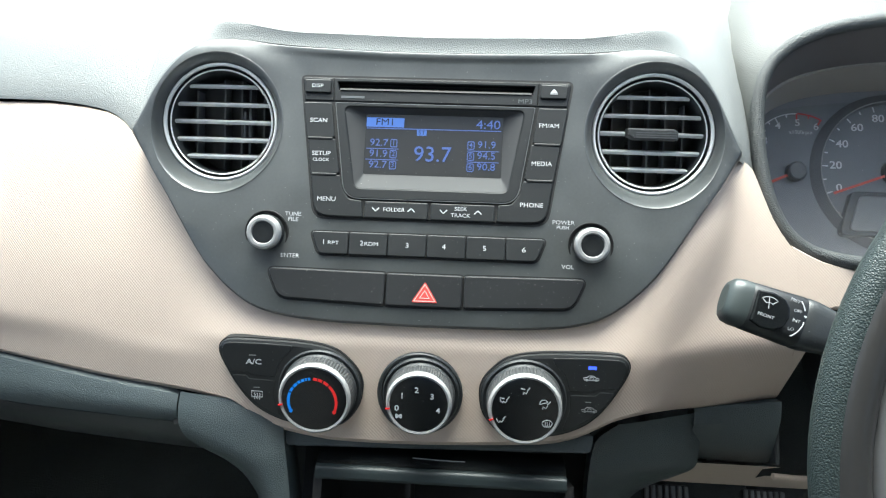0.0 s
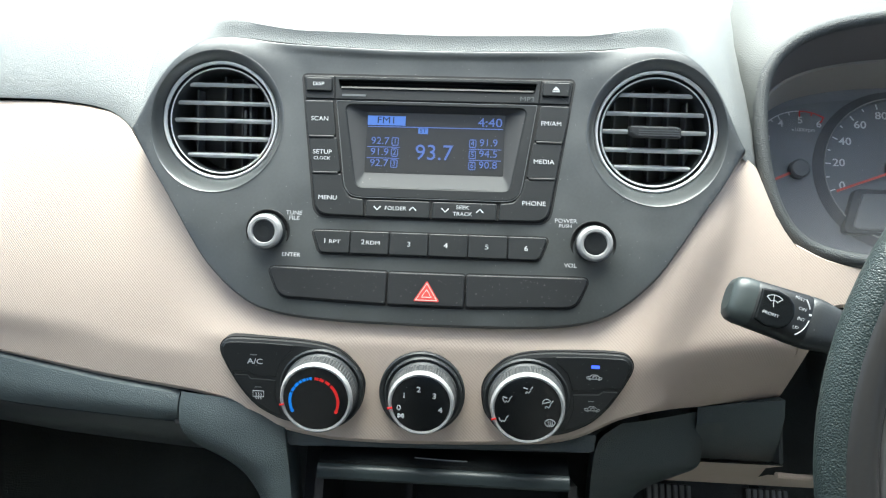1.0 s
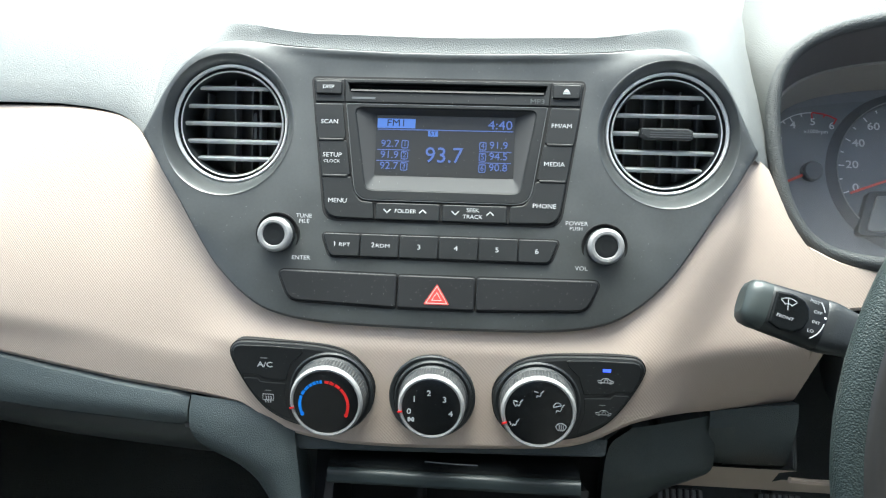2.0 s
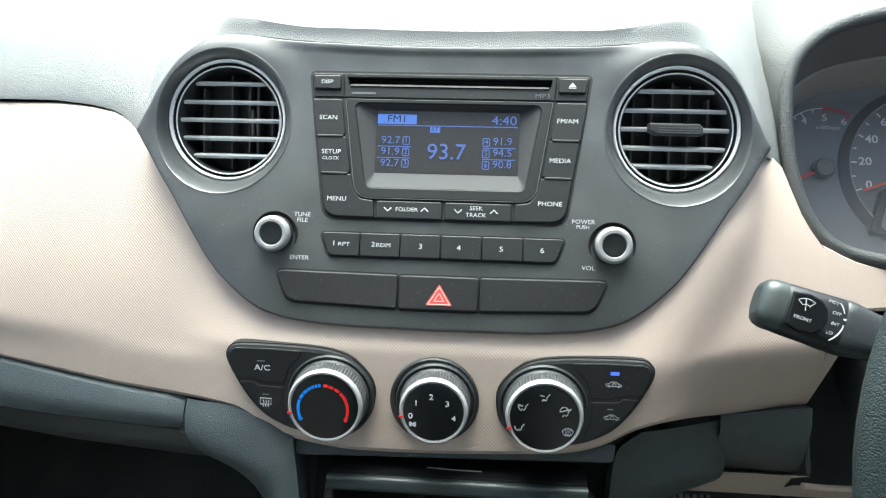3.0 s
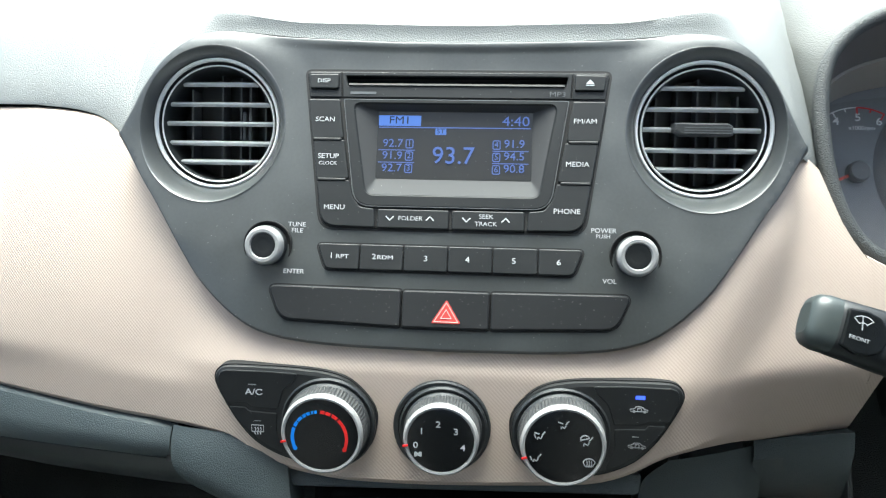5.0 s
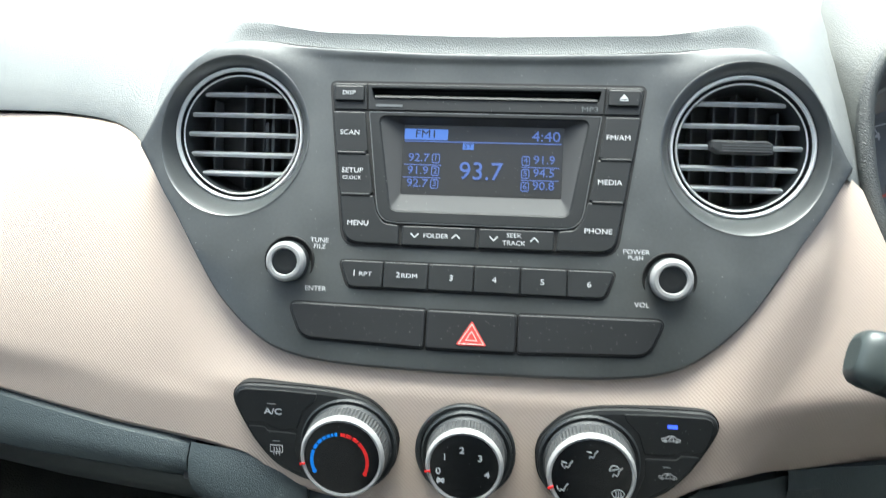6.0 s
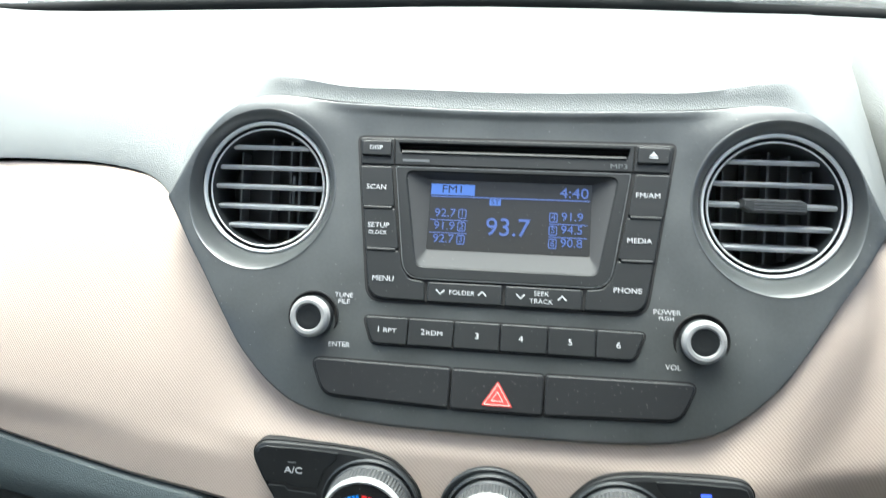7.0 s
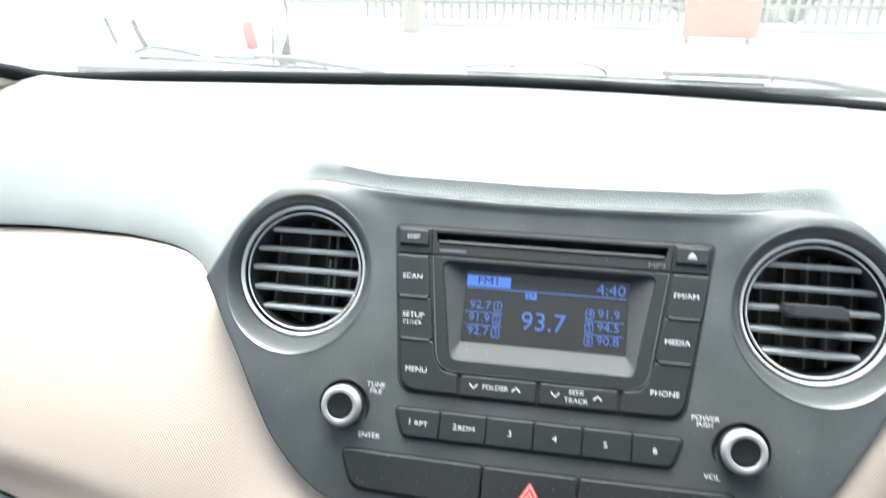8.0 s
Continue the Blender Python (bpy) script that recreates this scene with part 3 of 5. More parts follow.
part("display_frame", slab(corners([(0.342, -0.0135), (0.460, -0.0135), (0.448, 0.0260), (0.354, 0.0260)], 0.006), FACE - 0.0075, FACE, 0.001), SMOOTH, hood)

lens = part("lens", sheet([[Vector((HOOD_X - 0.135 + 0.27 * i / 8, 0.105 + 0.05 * (k / 6) - 0.006 * math.sin(math.pi * i / 8), HOOD_Z - 0.085 + 0.165 * k / 6)) for k in range(7)] for i in range(9)]), LENS, hood, "clear dial cover")
lens.visible_shadow = False
if sum(p.normal.y for p in lens.data.polygons) > 0:
    lens.data.flip_normals()

# lower dashboard
rows, under = [], []
for k in range(40):
    x = -0.80 + (0.80 - 0.1793) * k / 39
    lo, foot = between(TRIM_BASE, x), between([(-0.80, -0.157), (-0.3166, -0.1848), (-0.178, -0.1885)], x)
    d = trim_depth(x, lo) - 0.003
    e = 0.004 * smooth(-0.185, -0.1793, x)
    h = lo - 0.005 - foot
    rows.append([Vector((x, d + 0.018 + e, lo + 0.003)), Vector((x, d + 0.0055 + e, lo - 0.0005)), Vector((x, d + 0.002 + e, lo - 0.0035)), Vector((x, d + e, lo - 0.005 - h * 0.4)), Vector((x, d + 0.002 + e, lo - 0.005 - h * 0.75)), Vector((x, d + 0.007 + e, foot))])
for k in range(44):
    x = -0.80 + (0.80 - 0.110) * k / 43
    lo, foot = between(TRIM_BASE, x), between([(-0.80, -0.157), (-0.3166, -0.1848), (-0.178, -0.1885)], x)
    d = trim_depth(min(x, -0.176), between(TRIM_BASE, min(x, -0.176))) - 0.003 + 0.05 * smooth(-0.177, -0.157, x)
    under.append([Vector((x, d + 0.0072, foot - 0.0004)), Vector((x, d + 0.014, foot - 0.008)), Vector((x, d + 0.028, foot - 0.016)), Vector((x, d + 0.060, foot - 0.025)), Vector((x, d + 0.20, foot - 0.040))])
glovebox = thing("glove_compartment", "dark grey grained glove compartment lid, closed", "glove compartment")
# darker plastic than the lid: the shade below is put into its colour
part("underside", sheet(under), SMOOTH, glovebox, "smooth underside, dark tone for shade")
part("lid", sheet(rows, (0, 0.004, 0)), LOWER, glovebox)
# solid black block where the gap lies in shade
part("side_gap", block(-0.182, 0.0435, -0.1905, -0.1765, 0.075, -0.164), BLACK, glovebox, "black block for the shaded gap beside the lid")


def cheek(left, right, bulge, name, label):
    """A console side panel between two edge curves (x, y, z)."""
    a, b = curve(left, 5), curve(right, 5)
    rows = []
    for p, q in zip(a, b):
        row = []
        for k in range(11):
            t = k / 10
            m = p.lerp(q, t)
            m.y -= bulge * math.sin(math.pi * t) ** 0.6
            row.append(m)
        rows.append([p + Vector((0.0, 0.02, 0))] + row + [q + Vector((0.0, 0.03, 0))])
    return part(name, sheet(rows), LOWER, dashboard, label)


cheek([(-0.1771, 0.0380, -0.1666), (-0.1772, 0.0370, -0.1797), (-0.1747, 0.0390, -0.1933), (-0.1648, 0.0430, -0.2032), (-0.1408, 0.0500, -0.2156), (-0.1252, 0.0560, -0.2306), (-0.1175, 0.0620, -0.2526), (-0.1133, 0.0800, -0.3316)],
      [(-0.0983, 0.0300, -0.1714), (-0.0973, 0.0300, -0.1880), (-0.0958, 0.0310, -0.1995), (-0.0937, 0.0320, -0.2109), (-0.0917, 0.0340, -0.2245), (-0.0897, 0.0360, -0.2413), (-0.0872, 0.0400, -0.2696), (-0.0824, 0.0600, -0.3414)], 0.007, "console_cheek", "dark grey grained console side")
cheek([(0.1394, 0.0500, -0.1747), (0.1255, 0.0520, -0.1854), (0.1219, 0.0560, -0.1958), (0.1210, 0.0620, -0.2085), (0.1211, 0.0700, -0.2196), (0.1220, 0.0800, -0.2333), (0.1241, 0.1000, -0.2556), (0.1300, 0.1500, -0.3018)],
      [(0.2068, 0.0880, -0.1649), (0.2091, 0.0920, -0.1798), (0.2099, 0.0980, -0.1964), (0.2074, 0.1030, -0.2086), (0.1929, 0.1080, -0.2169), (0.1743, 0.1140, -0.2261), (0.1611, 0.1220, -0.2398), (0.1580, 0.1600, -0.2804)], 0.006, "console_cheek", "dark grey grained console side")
rows = []
for k in range(12):
    x = 0.2014 + 0.0645 * k / 11
    hi = -0.1598 + 0.12 * (x - 0.2)
    rows.append([Vector((x, 0.09, hi)), Vector((x, 0.079, hi - 0.002)), Vector((x, 0.081, hi - 0.015)), Vector((x, 0.095, -0.188)), Vector((x, 0.106, -0.2012)), Vector((x, 0.118, -0.2054)), Vector((x, 0.17, -0.2075))])
part("knee_panel", sheet(rows), LOWER, dashboard, "dark grey grained lower cover")
# black sheet put in for the shade between the two covers
part("seam_shade", sheet([[Vector((x + d, y + 0.003, z)) for x, y, z in ((0.2070, 0.0930, -0.1652), (0.2094, 0.0970, -0.1803), (0.2101, 0.1030, -0.1970), (0.2088, 0.1060, -0.2035))] for d in (0.0, 0.010)]), BLACK, dashboard)
part("knee_panel_edge", block(0.2659, 0.092, -0.2022, 0.2689, 0.17, -0.151, 0.001), SMOOTH, dashboard)
part("lower_strip", slab(corners([(-0.1011, -0.184), (0.1199, -0.182), (0.1180, -0.1935), (0.1145, -0.1945), (-0.0943, -0.2001), (-0.0968, -0.1985)], 0.002), 0.036, 0.07, 0.001), LOWER, dashboard, "dark grey strip under the beige trim")
# black sheet put in for the shade inside the console
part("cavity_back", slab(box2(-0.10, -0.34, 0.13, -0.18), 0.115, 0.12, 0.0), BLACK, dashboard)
tray = thing("storage_tray", "black gloss flip tray above an open console pocket", "tray")
across = (-0.0723, -0.0718, -0.03, 0.02, 0.06, 0.1003, 0.1008)
part("top", sheet([[Vector((x, y, z)) for y, z in ((0.062, -0.1993), (0.048, -0.2008), (0.036, -0.2068), (0.0320, -0.2100))] for x in across]), GLOSS, tray, "gloss black tray top")
part("front", sheet([[Vector((x, y, z)) for y, z in ((0.0318, -0.2101), (0.0296, -0.2113), (0.0286, -0.2130), (0.0284, -0.2158), (0.0288, -0.2188), (0.0302, -0.2204), (0.034, -0.2210), (0.062, -0.2198))] for x in across]), surface("satin_tray_plastic", (0.016, 0.023, 0.024), 0.40, 0.1, spec=0.4), tray, "satin black tray front")
part("seam", strokes([[(-0.006, -0.2043), (0.012, -0.2049), (0.031, -0.2050)]], 0.0006, 0.0382, t=0.001), DIM, tray, "thin pale scratch line")
# pocket walls, floor and divider coloured black for the shade inside
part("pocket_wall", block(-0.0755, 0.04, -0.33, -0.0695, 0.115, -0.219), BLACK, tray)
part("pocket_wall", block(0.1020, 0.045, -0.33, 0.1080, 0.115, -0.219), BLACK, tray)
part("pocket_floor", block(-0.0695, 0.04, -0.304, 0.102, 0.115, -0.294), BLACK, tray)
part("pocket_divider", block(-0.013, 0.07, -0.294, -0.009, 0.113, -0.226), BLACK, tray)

# ---- the audio panel ----
fascia = thing("centre_fascia", "dark charcoal plastic centre panel with round corners, dusty", "car panel")
out = fascia_outline()
VENTS = ((MID - 0.1562, 0.0287), (MID + 0.1550, 0.0287))
MOUTHS = (MID - 0.1540, MID + 0.1528)
BEZEL_Z, BEZEL_A, BEZEL_B = 0.0240, 0.0478, 0.0515
SLOT = corners([(-0.0700, 0.0566), (0.0698, 0.0566), (0.0680, 0.0500), (-0.0682, 0.0500)], 0.0008)
SCREEN_HOLE = corners([(-0.0640, 0.0386), (0.0636, 0.0386), (0.0533, -0.0213), (-0.0533, -0.0213)], [0.004, 0.004, 0.006, 0.006], 6)


def rise(v):
    """How far the mouth of a vent stands forward: v runs from its foot (-1) to its crown (1)."""
    return 0.0066 * max(0.0, v) ** 1.5


def bezel(cx, n=72):
    """The oval mouth round a vent, as places on the panel: level below, drawn forward above."""
    return [Vector((cx + BEZEL_A * math.cos(2 * math.pi * k / n), -rise(math.sin(2 * math.pi * k / n + math.copysign(0.35, cx))), BEZEL_Z + BEZEL_B * math.sin(2 * math.pi * k / n))) for k in range(n)]


def swell(x, z):
    """How far the panel's face stands forward: round the upper half of each vent, and in a thin ridge along its top edge."""
    cx = MOUTHS[0] if x < MID else MOUTHS[1]
    u, v = (x - cx) / BEZEL_A, (z - BEZEL_Z) / BEZEL_B
    r = max(1e-6, math.hypot(u, v))
    near = rise((0.94 * v + 0.34 * (u if x > MID else -u)) / r) * (1 - smooth(1.0, 1.45, r))
    ridge = 0.0016 * smooth(0.0085, 0.0035, fascia_top(x) - z) * (1 - smooth(0.060, 0.135, abs(x - MID)))
    return -(near + ridge)


def skirt(q):
    return 0.0016 + 0.0070 * smooth(0.13, 0.200, abs(q.x)) * smooth(-0.02, 0.05, q.y)


bm = bmesh.new()
r0 = loop(bm, out, lambda q: edge_depth(q.x, q.y) + 0.02)
r1 = loop(bm, out, lambda q: edge_depth(q.x, q.y))
rows = [r0, r1]
for f, d in ((0.30, 0.48), (0.62, 0.16), (0.85, 0.03)):
    ins = inset(out, lambda q: skirt(q) * f)
    rows.append([bm.verts.new((q.x, edge_depth(p.x, p.y) * d + swell(q.x, q.y) * (1 - d), q.y)) for p, q in zip(out, ins)])
for a, b in zip(rows, rows[1:]):
    bridge(bm, a, b)
# the face: filled between the rim and the openings, with points inside to carry its swell
rim_in = inset(out, skirt)
loops = [rim_in] + [[Vector((q.x, q.z)) for q in bezel(cx)] for cx in MOUTHS] + [inset(SCREEN_HOLE, -0.0005), inset(SLOT, -0.0005)]
pts, sides = [], []
for lp in loops:
    n0 = len(pts)
    pts += [Vector((q.x, q.y)) for q in lp]
    sides += [(n0 + k, n0 + (k + 1) % len(lp)) for k in range(len(lp))]
for cx in MOUTHS:
    for f in (1.03, 1.07, 1.12, 1.18, 1.25, 1.33, 1.44):
        for k in range(60):
            a = 2 * math.pi * (k + 0.5 * (f > 1.1)) / 60
            pts.append(Vector((cx + BEZEL_A * f * math.cos(a), BEZEL_Z + BEZEL_B * f * math.sin(a))))
for k in range(121):
    x = -0.15 + 0.0025 * k
    pts += [Vector((x, fascia_top(x) - d)) for d in (0.0028, 0.0042, 0.0055, 0.0068, 0.0090)]


def within(q, lp):
    odd = False
    for a, b in zip(lp, lp[1:] + lp[:1]):
        if (a.y > q.y) != (b.y > q.y) and q.x < a.x + (q.y - a.y) * (b.x - a.x) / (b.y - a.y):
            odd = not odd
    return odd


n0 = sum(len(lp) for lp in loops)
pts = pts[:n0] + [q for q in pts[n0:] if within(q, rim_in) and not any(within(q, lp) for lp in loops[1:])]
flat, _, tris, *_ = delaunay_2d_cdt(pts, sides, [], 0, 1e-7)
verts = [bm.verts.new((q.x, swell(q.x, q.y), q.y)) for q in flat]
for f in tris:
    mid = sum((flat[k] for k in f), Vector((0, 0))) / len(f)
    if within(mid, rim_in) and not any(within(mid, lp) for lp in loops[1:]):
        bm.faces.new([verts[k] for k in f]).smooth = True
bridge(bm, rows[-1], loop(bm, rim_in, lambda q: swell(q.x, q.y)))
bmesh.ops.remove_doubles(bm, verts=bm.verts, dist=0.00001)
bmesh.ops.delete(bm, geom=[v for v in bm.verts if not v.link_faces], context="VERTS")
for hole in (SCREEN_HOLE, SLOT):
    bridge(bm, loop(bm, inset(hole, -0.0005), 0.0), loop(bm, inset(hole, -0.0005), 0.012))
part("faceplate", bm, CHARCOAL, fascia, angle=50)
# a thin black tube in place of the shaded gap below the pad
brim = inset(out, -0.0004)
brim = [q for q in brim if q.y > 0.0785 or (q.y > 0.030 and abs(q.x) > 0.15)]
brim = sorted(brim, key=lambda q: math.atan2(q.x, q.y))
part("top_gap_shade", tube([(q.x, edge_depth(q.x, q.y) - 0.0002, q.y) for q in brim], 0.0007, 6), BLACK, fascia, "black tube for the shaded gap along the top edge")
for q in (-1, 1):
    cover = corners([(MID + q * 0.1090, -0.0778), (MID + q * 0.0268, -0.0786), (MID + q * 0.0268, -0.1010), (MID + q * 0.0995, -0.0985)], [0.004, 0.0022, 0.0022, 0.012])
    part("cover_gap", slab(inset(cover, -0.0011), -0.0002, 0.003, 0.0), BLACK, fascia)
    part("blank_cover", slab(cover, -0.0022, 0.002, 0.0011), BLANK, fascia, "blank dusty switch cover")
hz = box2(MID - 0.0258, -0.1011, MID + 0.0258, -0.0787, 0.0022)
part("switch_gap", slab(inset(hz, -0.0010), -0.0002, 0.003, 0.0), BLACK, fascia)
hazard = part("hazard_switch", slab(hz, -0.0022, 0.002, 0.0011), BLANK, fascia, "black hazard switch with red triangle")
tri = [(-0.0002, -0.0838), (-0.0091, -0.0980), (0.0087, -0.0980)]
part("triangle", slab(corners(tri, 0.0009), -0.0025, -0.0015, 0.0), PINK, hazard, "red warning triangle")


def triangle_loop(k):
    c = Vector((-0.0002, -0.0933))
    p = [c + (Vector(q) - c) * k for q in tri]
    return p + [p[0]]


part("triangle_line", strokes([triangle_loop(0.80), triangle_loop(0.36)], 0.0007, -0.0028), surface("pale_pink_print", (0.85, 0.55, 0.50), 0.5), hazard)

audio = thing("car_radio", "black car radio with blue display and grey buttons", "car radio")
case = corners([(-0.0956, 0.0602), (0.0956, 0.0602), (0.0800, -0.0417), (-0.0800, -0.0417)], [0.003, 0.003, 0.010, 0.010])
part("groove", plate(inset(case, -0.0013), [SCREEN_HOLE, SLOT], -0.0003, 0.003, 0.0), BLACK, audio)
part("body", plate(case, [SCREEN_HOLE, SLOT], -0.0008, 0.002, 0.0006), BLACK, audio)


def key(name, pts, r, words, front=-0.0024, parent=None, label="", material=None):
    """One push button with its printed words: (text, height, x, z)."""
    ob = part(name, slab(corners(pts, [max(q, 0.0014) for q in r] if isinstance(r, list) else max(r, 0.0014)), front, 0.0, 0.0007), material or BUTTON, parent or audio, label)
    for s, h, x, z in words:
        text(s, h * 0.72, x, z, front - 0.0002, INK, ob, wide=1.10)
    return ob


def flip(pts):
    return [(-x, z) for x, z in pts]


# top strip with the disc slot
strip = corners([(-0.0726, 0.0592), (0.0726, 0.0592), (0.0712, 0.0422), (-0.0712, 0.0422)], 0.0006)
part("disc_slot_frame", plate(strip, [SLOT], -0.0018, 0.0005, 0.0005), BUTTON, audio)
part("disc_slot", slab(inset(SLOT, -0.001), 0.010, 0.012, 0.0), BLACK, audio, "dark disc slot")
part("slot_lip", sheet([[Vector((x, y, z)) for y, z in ((-0.0016, 0.0495), (-0.0027, 0.0501), (-0.0024, 0.0514), (0.0080, 0.0531))] for x in (-0.0675, -0.05, 0.05, 0.0673)]), BUTTON, audio, "grey lower lip of the slot")
for q in (-1, 1):
    part("corner_fill", slab(corners([(q * 0.0947, 0.0592), (q * 0.0732, 0.0592), (q * 0.0716, 0.0424), (q * 0.0922, 0.0424)], [0.0025, 0.0004, 0.0004, 0.0004]), -0.0016, 0.0, 0.0005), BUTTON, audio)
key("display_button", [(-0.0930, 0.0572), (-0.0744, 0.0574), (-0.0738, 0.0474), (-0.0922, 0.0476)], 0.0012, [("DISP", 0.0037, -0.0836, 0.0524)], -0.0034)
eject = key("eject_button", flip([(-0.0930, 0.0574), (-0.0740, 0.0576), (-0.0734, 0.0474), (-0.0916, 0.0474)]), 0.0012, [], -0.0034)
part("eject_mark", slab([Vector((0.0828, 0.0545)), Vector((0.0803, 0.0517)), Vector((0.0853, 0.0517))], -0.0037, -0.003, 0.0), INK, eject)
part("eject_bar", slab(box2(0.0803, 0.0505, 0.0853, 0.0511), -0.0037, -0.003, 0.0), INK, eject)
# side keys
up = [(-0.0930, 0.0407), (-0.0727, 0.0407), (-0.0688, 0.0152), (-0.0888, 0.0148)]
mid = [(-0.0880, 0.0136), (-0.0682, 0.0140), (-0.0638, -0.0108), (-0.0842, -0.0113)]
low = [(-0.0838, -0.0124), (-0.0634, -0.0119), (-0.0605, -0.0225), (-0.0560, -0.0285), (-0.0470, -0.0295), (-0.0458, -0.0412), (-0.0790, -0.0408)]
key("scan_button", up, 0.0010, [("SCAN", 0.0042, -0.0811, 0.0272)])
key("setup_button", mid, 0.0010, [("SETUP", 0.0042, -0.0776, 0.0032), ("CLOCK", 0.0030, -0.0776, -0.0013)])
key("menu_button", low, [0.001, 0.001, 0.006, 0.004, 0.001, 0.001, 0.011], [("MENU", 0.0042, -0.0716, -0.0292)])
key("band_button", flip(up), 0.0010, [("FM/AM", 0.0042, 0.0800, 0.0278)])
key("media_button", flip(mid), 0.0010, [("MEDIA", 0.0042, 0.0755, 0.0005)])
key("phone_button", flip(low), [0.001, 0.001, 0.006, 0.004, 0.001, 0.001, 0.011], [("PHONE", 0.0042, 0.0695, -0.0288)])
for q in (-1, 1):
    for z, x in ((0.0143, 0.0790), (-0.0116, 0.0745)):
        part("key_bridge", slab(box2(q * x - 0.009, z - 0.0010, q * x + 0.009, z + 0.0010, 0.0008), -0.0029, 0.0, 0.0006), BUTTON, audio)
fold = [(-0.0446, -0.0296), (-0.0009, -0.0296), (-0.0009, -0.0414), (-0.0446, -0.0414)]
folder = key("folder_button", fold, 0.0008, [("FOLDER", 0.0036, -0.0243, -0.0353)])
seek = key("seek_button", flip(fold), 0.0008, [("SEEK", 0.0036, 0.0215, -0.0332), ("TRACK", 0.0036, 0.0215, -0.0377)])
for ob, xs2 in ((folder, (-0.0369, -0.0124)), (seek, (0.0097, 0.0333))):
    for x, d in zip(xs2, (-1, 1)):
        part("chevron", strokes([[(x - 0.0024, -0.0352 - d * 0.0011), (x, -0.0352 + d * 0.0013), (x + 0.0024, -0.0352 - d * 0.0011)]], 0.0008, -0.0027), INK, ob)
# display surround: a frame that slopes in to the glass
frame_out = corners([(-0.0704, 0.0410), (0.0704, 0.0410), (0.0598, -0.0283), (-0.0598, -0.0283)], [0.0008, 0.0008, 0.013, 0.013], 6)
well_out = corners([(-0.0632, 0.0378), (0.0628, 0.0378), (0.0525, -0.0205), (-0.0525, -0.0205)], [0.004, 0.004, 0.006, 0.006], 6)
well_in = corners([(-0.0487, 0.0352), (0.0485, 0.0352), (0.0482, -0.0088), (-0.0484, -0.0088)], [0.001, 0.001, 0.001, 0.001], 6)
part("display_frame", plate(frame_out, [well_out], -0.0026, 0.001, 0.0010), BUTTON, audio)
# a paler tube put in for the highlight along the frame's edge
part("frame_edge", tube([(q.x, -0.0021, q.y) for q in inset(frame_out, 0.0003)], 0.00035, 6, True), VANE, audio, "thin grey tube as edge highlight round the display")
bm = bmesh.new()
bridge(bm, loop(bm, well_out, -0.0018), loop(bm, well_in, 0.0040))
part("display_well", bm, surface("display_well_plastic", (0.046, 0.047, 0.048), 0.6, 0.1, specks=0.1, spec=0.25), audio, "sloping grey surround of the display", angle=20)
screen = part("display_glass", slab(well_in, 0.0038, 0.005, 0.0), LCD, audio, "dark blue-lit radio display")
DY = 0.0036


def shown(s, h, x, z, material=LCDBLUE, align="CENTER", wide=1.05):
    text(s, h, x, z, DY - 0.0002, material, screen, "display_text", align, wide)


part("display_block", slab(box2(-0.0482, 0.0258, -0.0214, 0.0326), DY, DY + 0.0003, 0.0), LCDBOX, screen, "lit blue block")
text("FM1", 0.0048, -0.0348, 0.0292, DY - 0.0003, LCD, screen, "display_text", wide=1.15)
shown("4:40", 0.0062, 0.0382, 0.0292, wide=1.12)
part("display_rule", strokes([[(-0.0478, 0.0247), (0.0472, 0.0250)]], 0.0006, DY), LCDBLUE, screen)
part("display_block", slab(box2(-0.0120, 0.0202, -0.0052, 0.0242), DY, DY + 0.0003, 0.0), LCDBOX, screen)
text("ST", 0.0028, -0.0086, 0.0222, DY - 0.0003, LCD, screen, "display_text", wide=1.2)
shown("93.7", 0.0108, -0.0003, 0.0062, wide=1.0)
for k, (a, b) in enumerate((("92.7", "91.9"), ("91.9", "94.5"), ("92.7", "90.8"))):
    z = 0.0141 - 0.0080 * k
    shown(a, 0.0050, -0.0385, z), shown(b, 0.0050, 0.0375, z + 0.0005)
    for x, s in ((-0.0280, str(k + 1)), (0.0265, str(k + 4))):
        part("display_frame", strokes([[(q.x, q.y) for q in (lambda p: p + [p[0]])(box2(x - 0.0022, z - 0.0027, x + 0.0022, z + 0.0027, 0.0009, 3))]], 0.0006, DY), LCDBLUE, screen)
        shown(s, 0.0036, x, z)
    if k < 2:
        part("display_rule", strokes([[(-0.0474, z - 0.0042), (-0.0244, z - 0.0042)]], 0.0005, DY), LCDBLUE, screen)
        part("display_rule", strokes([[(0.0240, z - 0.0040), (0.0464, z - 0.0040)]], 0.0005, DY), LCDBLUE, screen)

# printed marks on the fascia
def legend(s, h, x, z, material=INK, wide=1.1):
    text(s, h * 0.76, x, z, -0.0003, material, fascia, "legend", "CENTER", wide)


legend("TUNE", 0.0036, -0.0946, -0.0402), legend("FILE", 0.0036, -0.0942, -0.0440), legend("ENTER", 0.0036, -0.0945, -0.0694)
legend("POWER", 0.0036, 0.0915, -0.0395), legend("PUSH", 0.0030, 0.0912, -0.0430), legend("VOL", 0.0036, 0.0950, -0.0698)
part("brand_bar", slab(box2(-0.0665, 0.0444, -0.0500, 0.0460), -0.0021, -0.0016, 0.0), VANE, audio)
text("MP3", 0.0031, 0.0632, 0.0452, -0.0021, VANE, audio, wide=1.3)
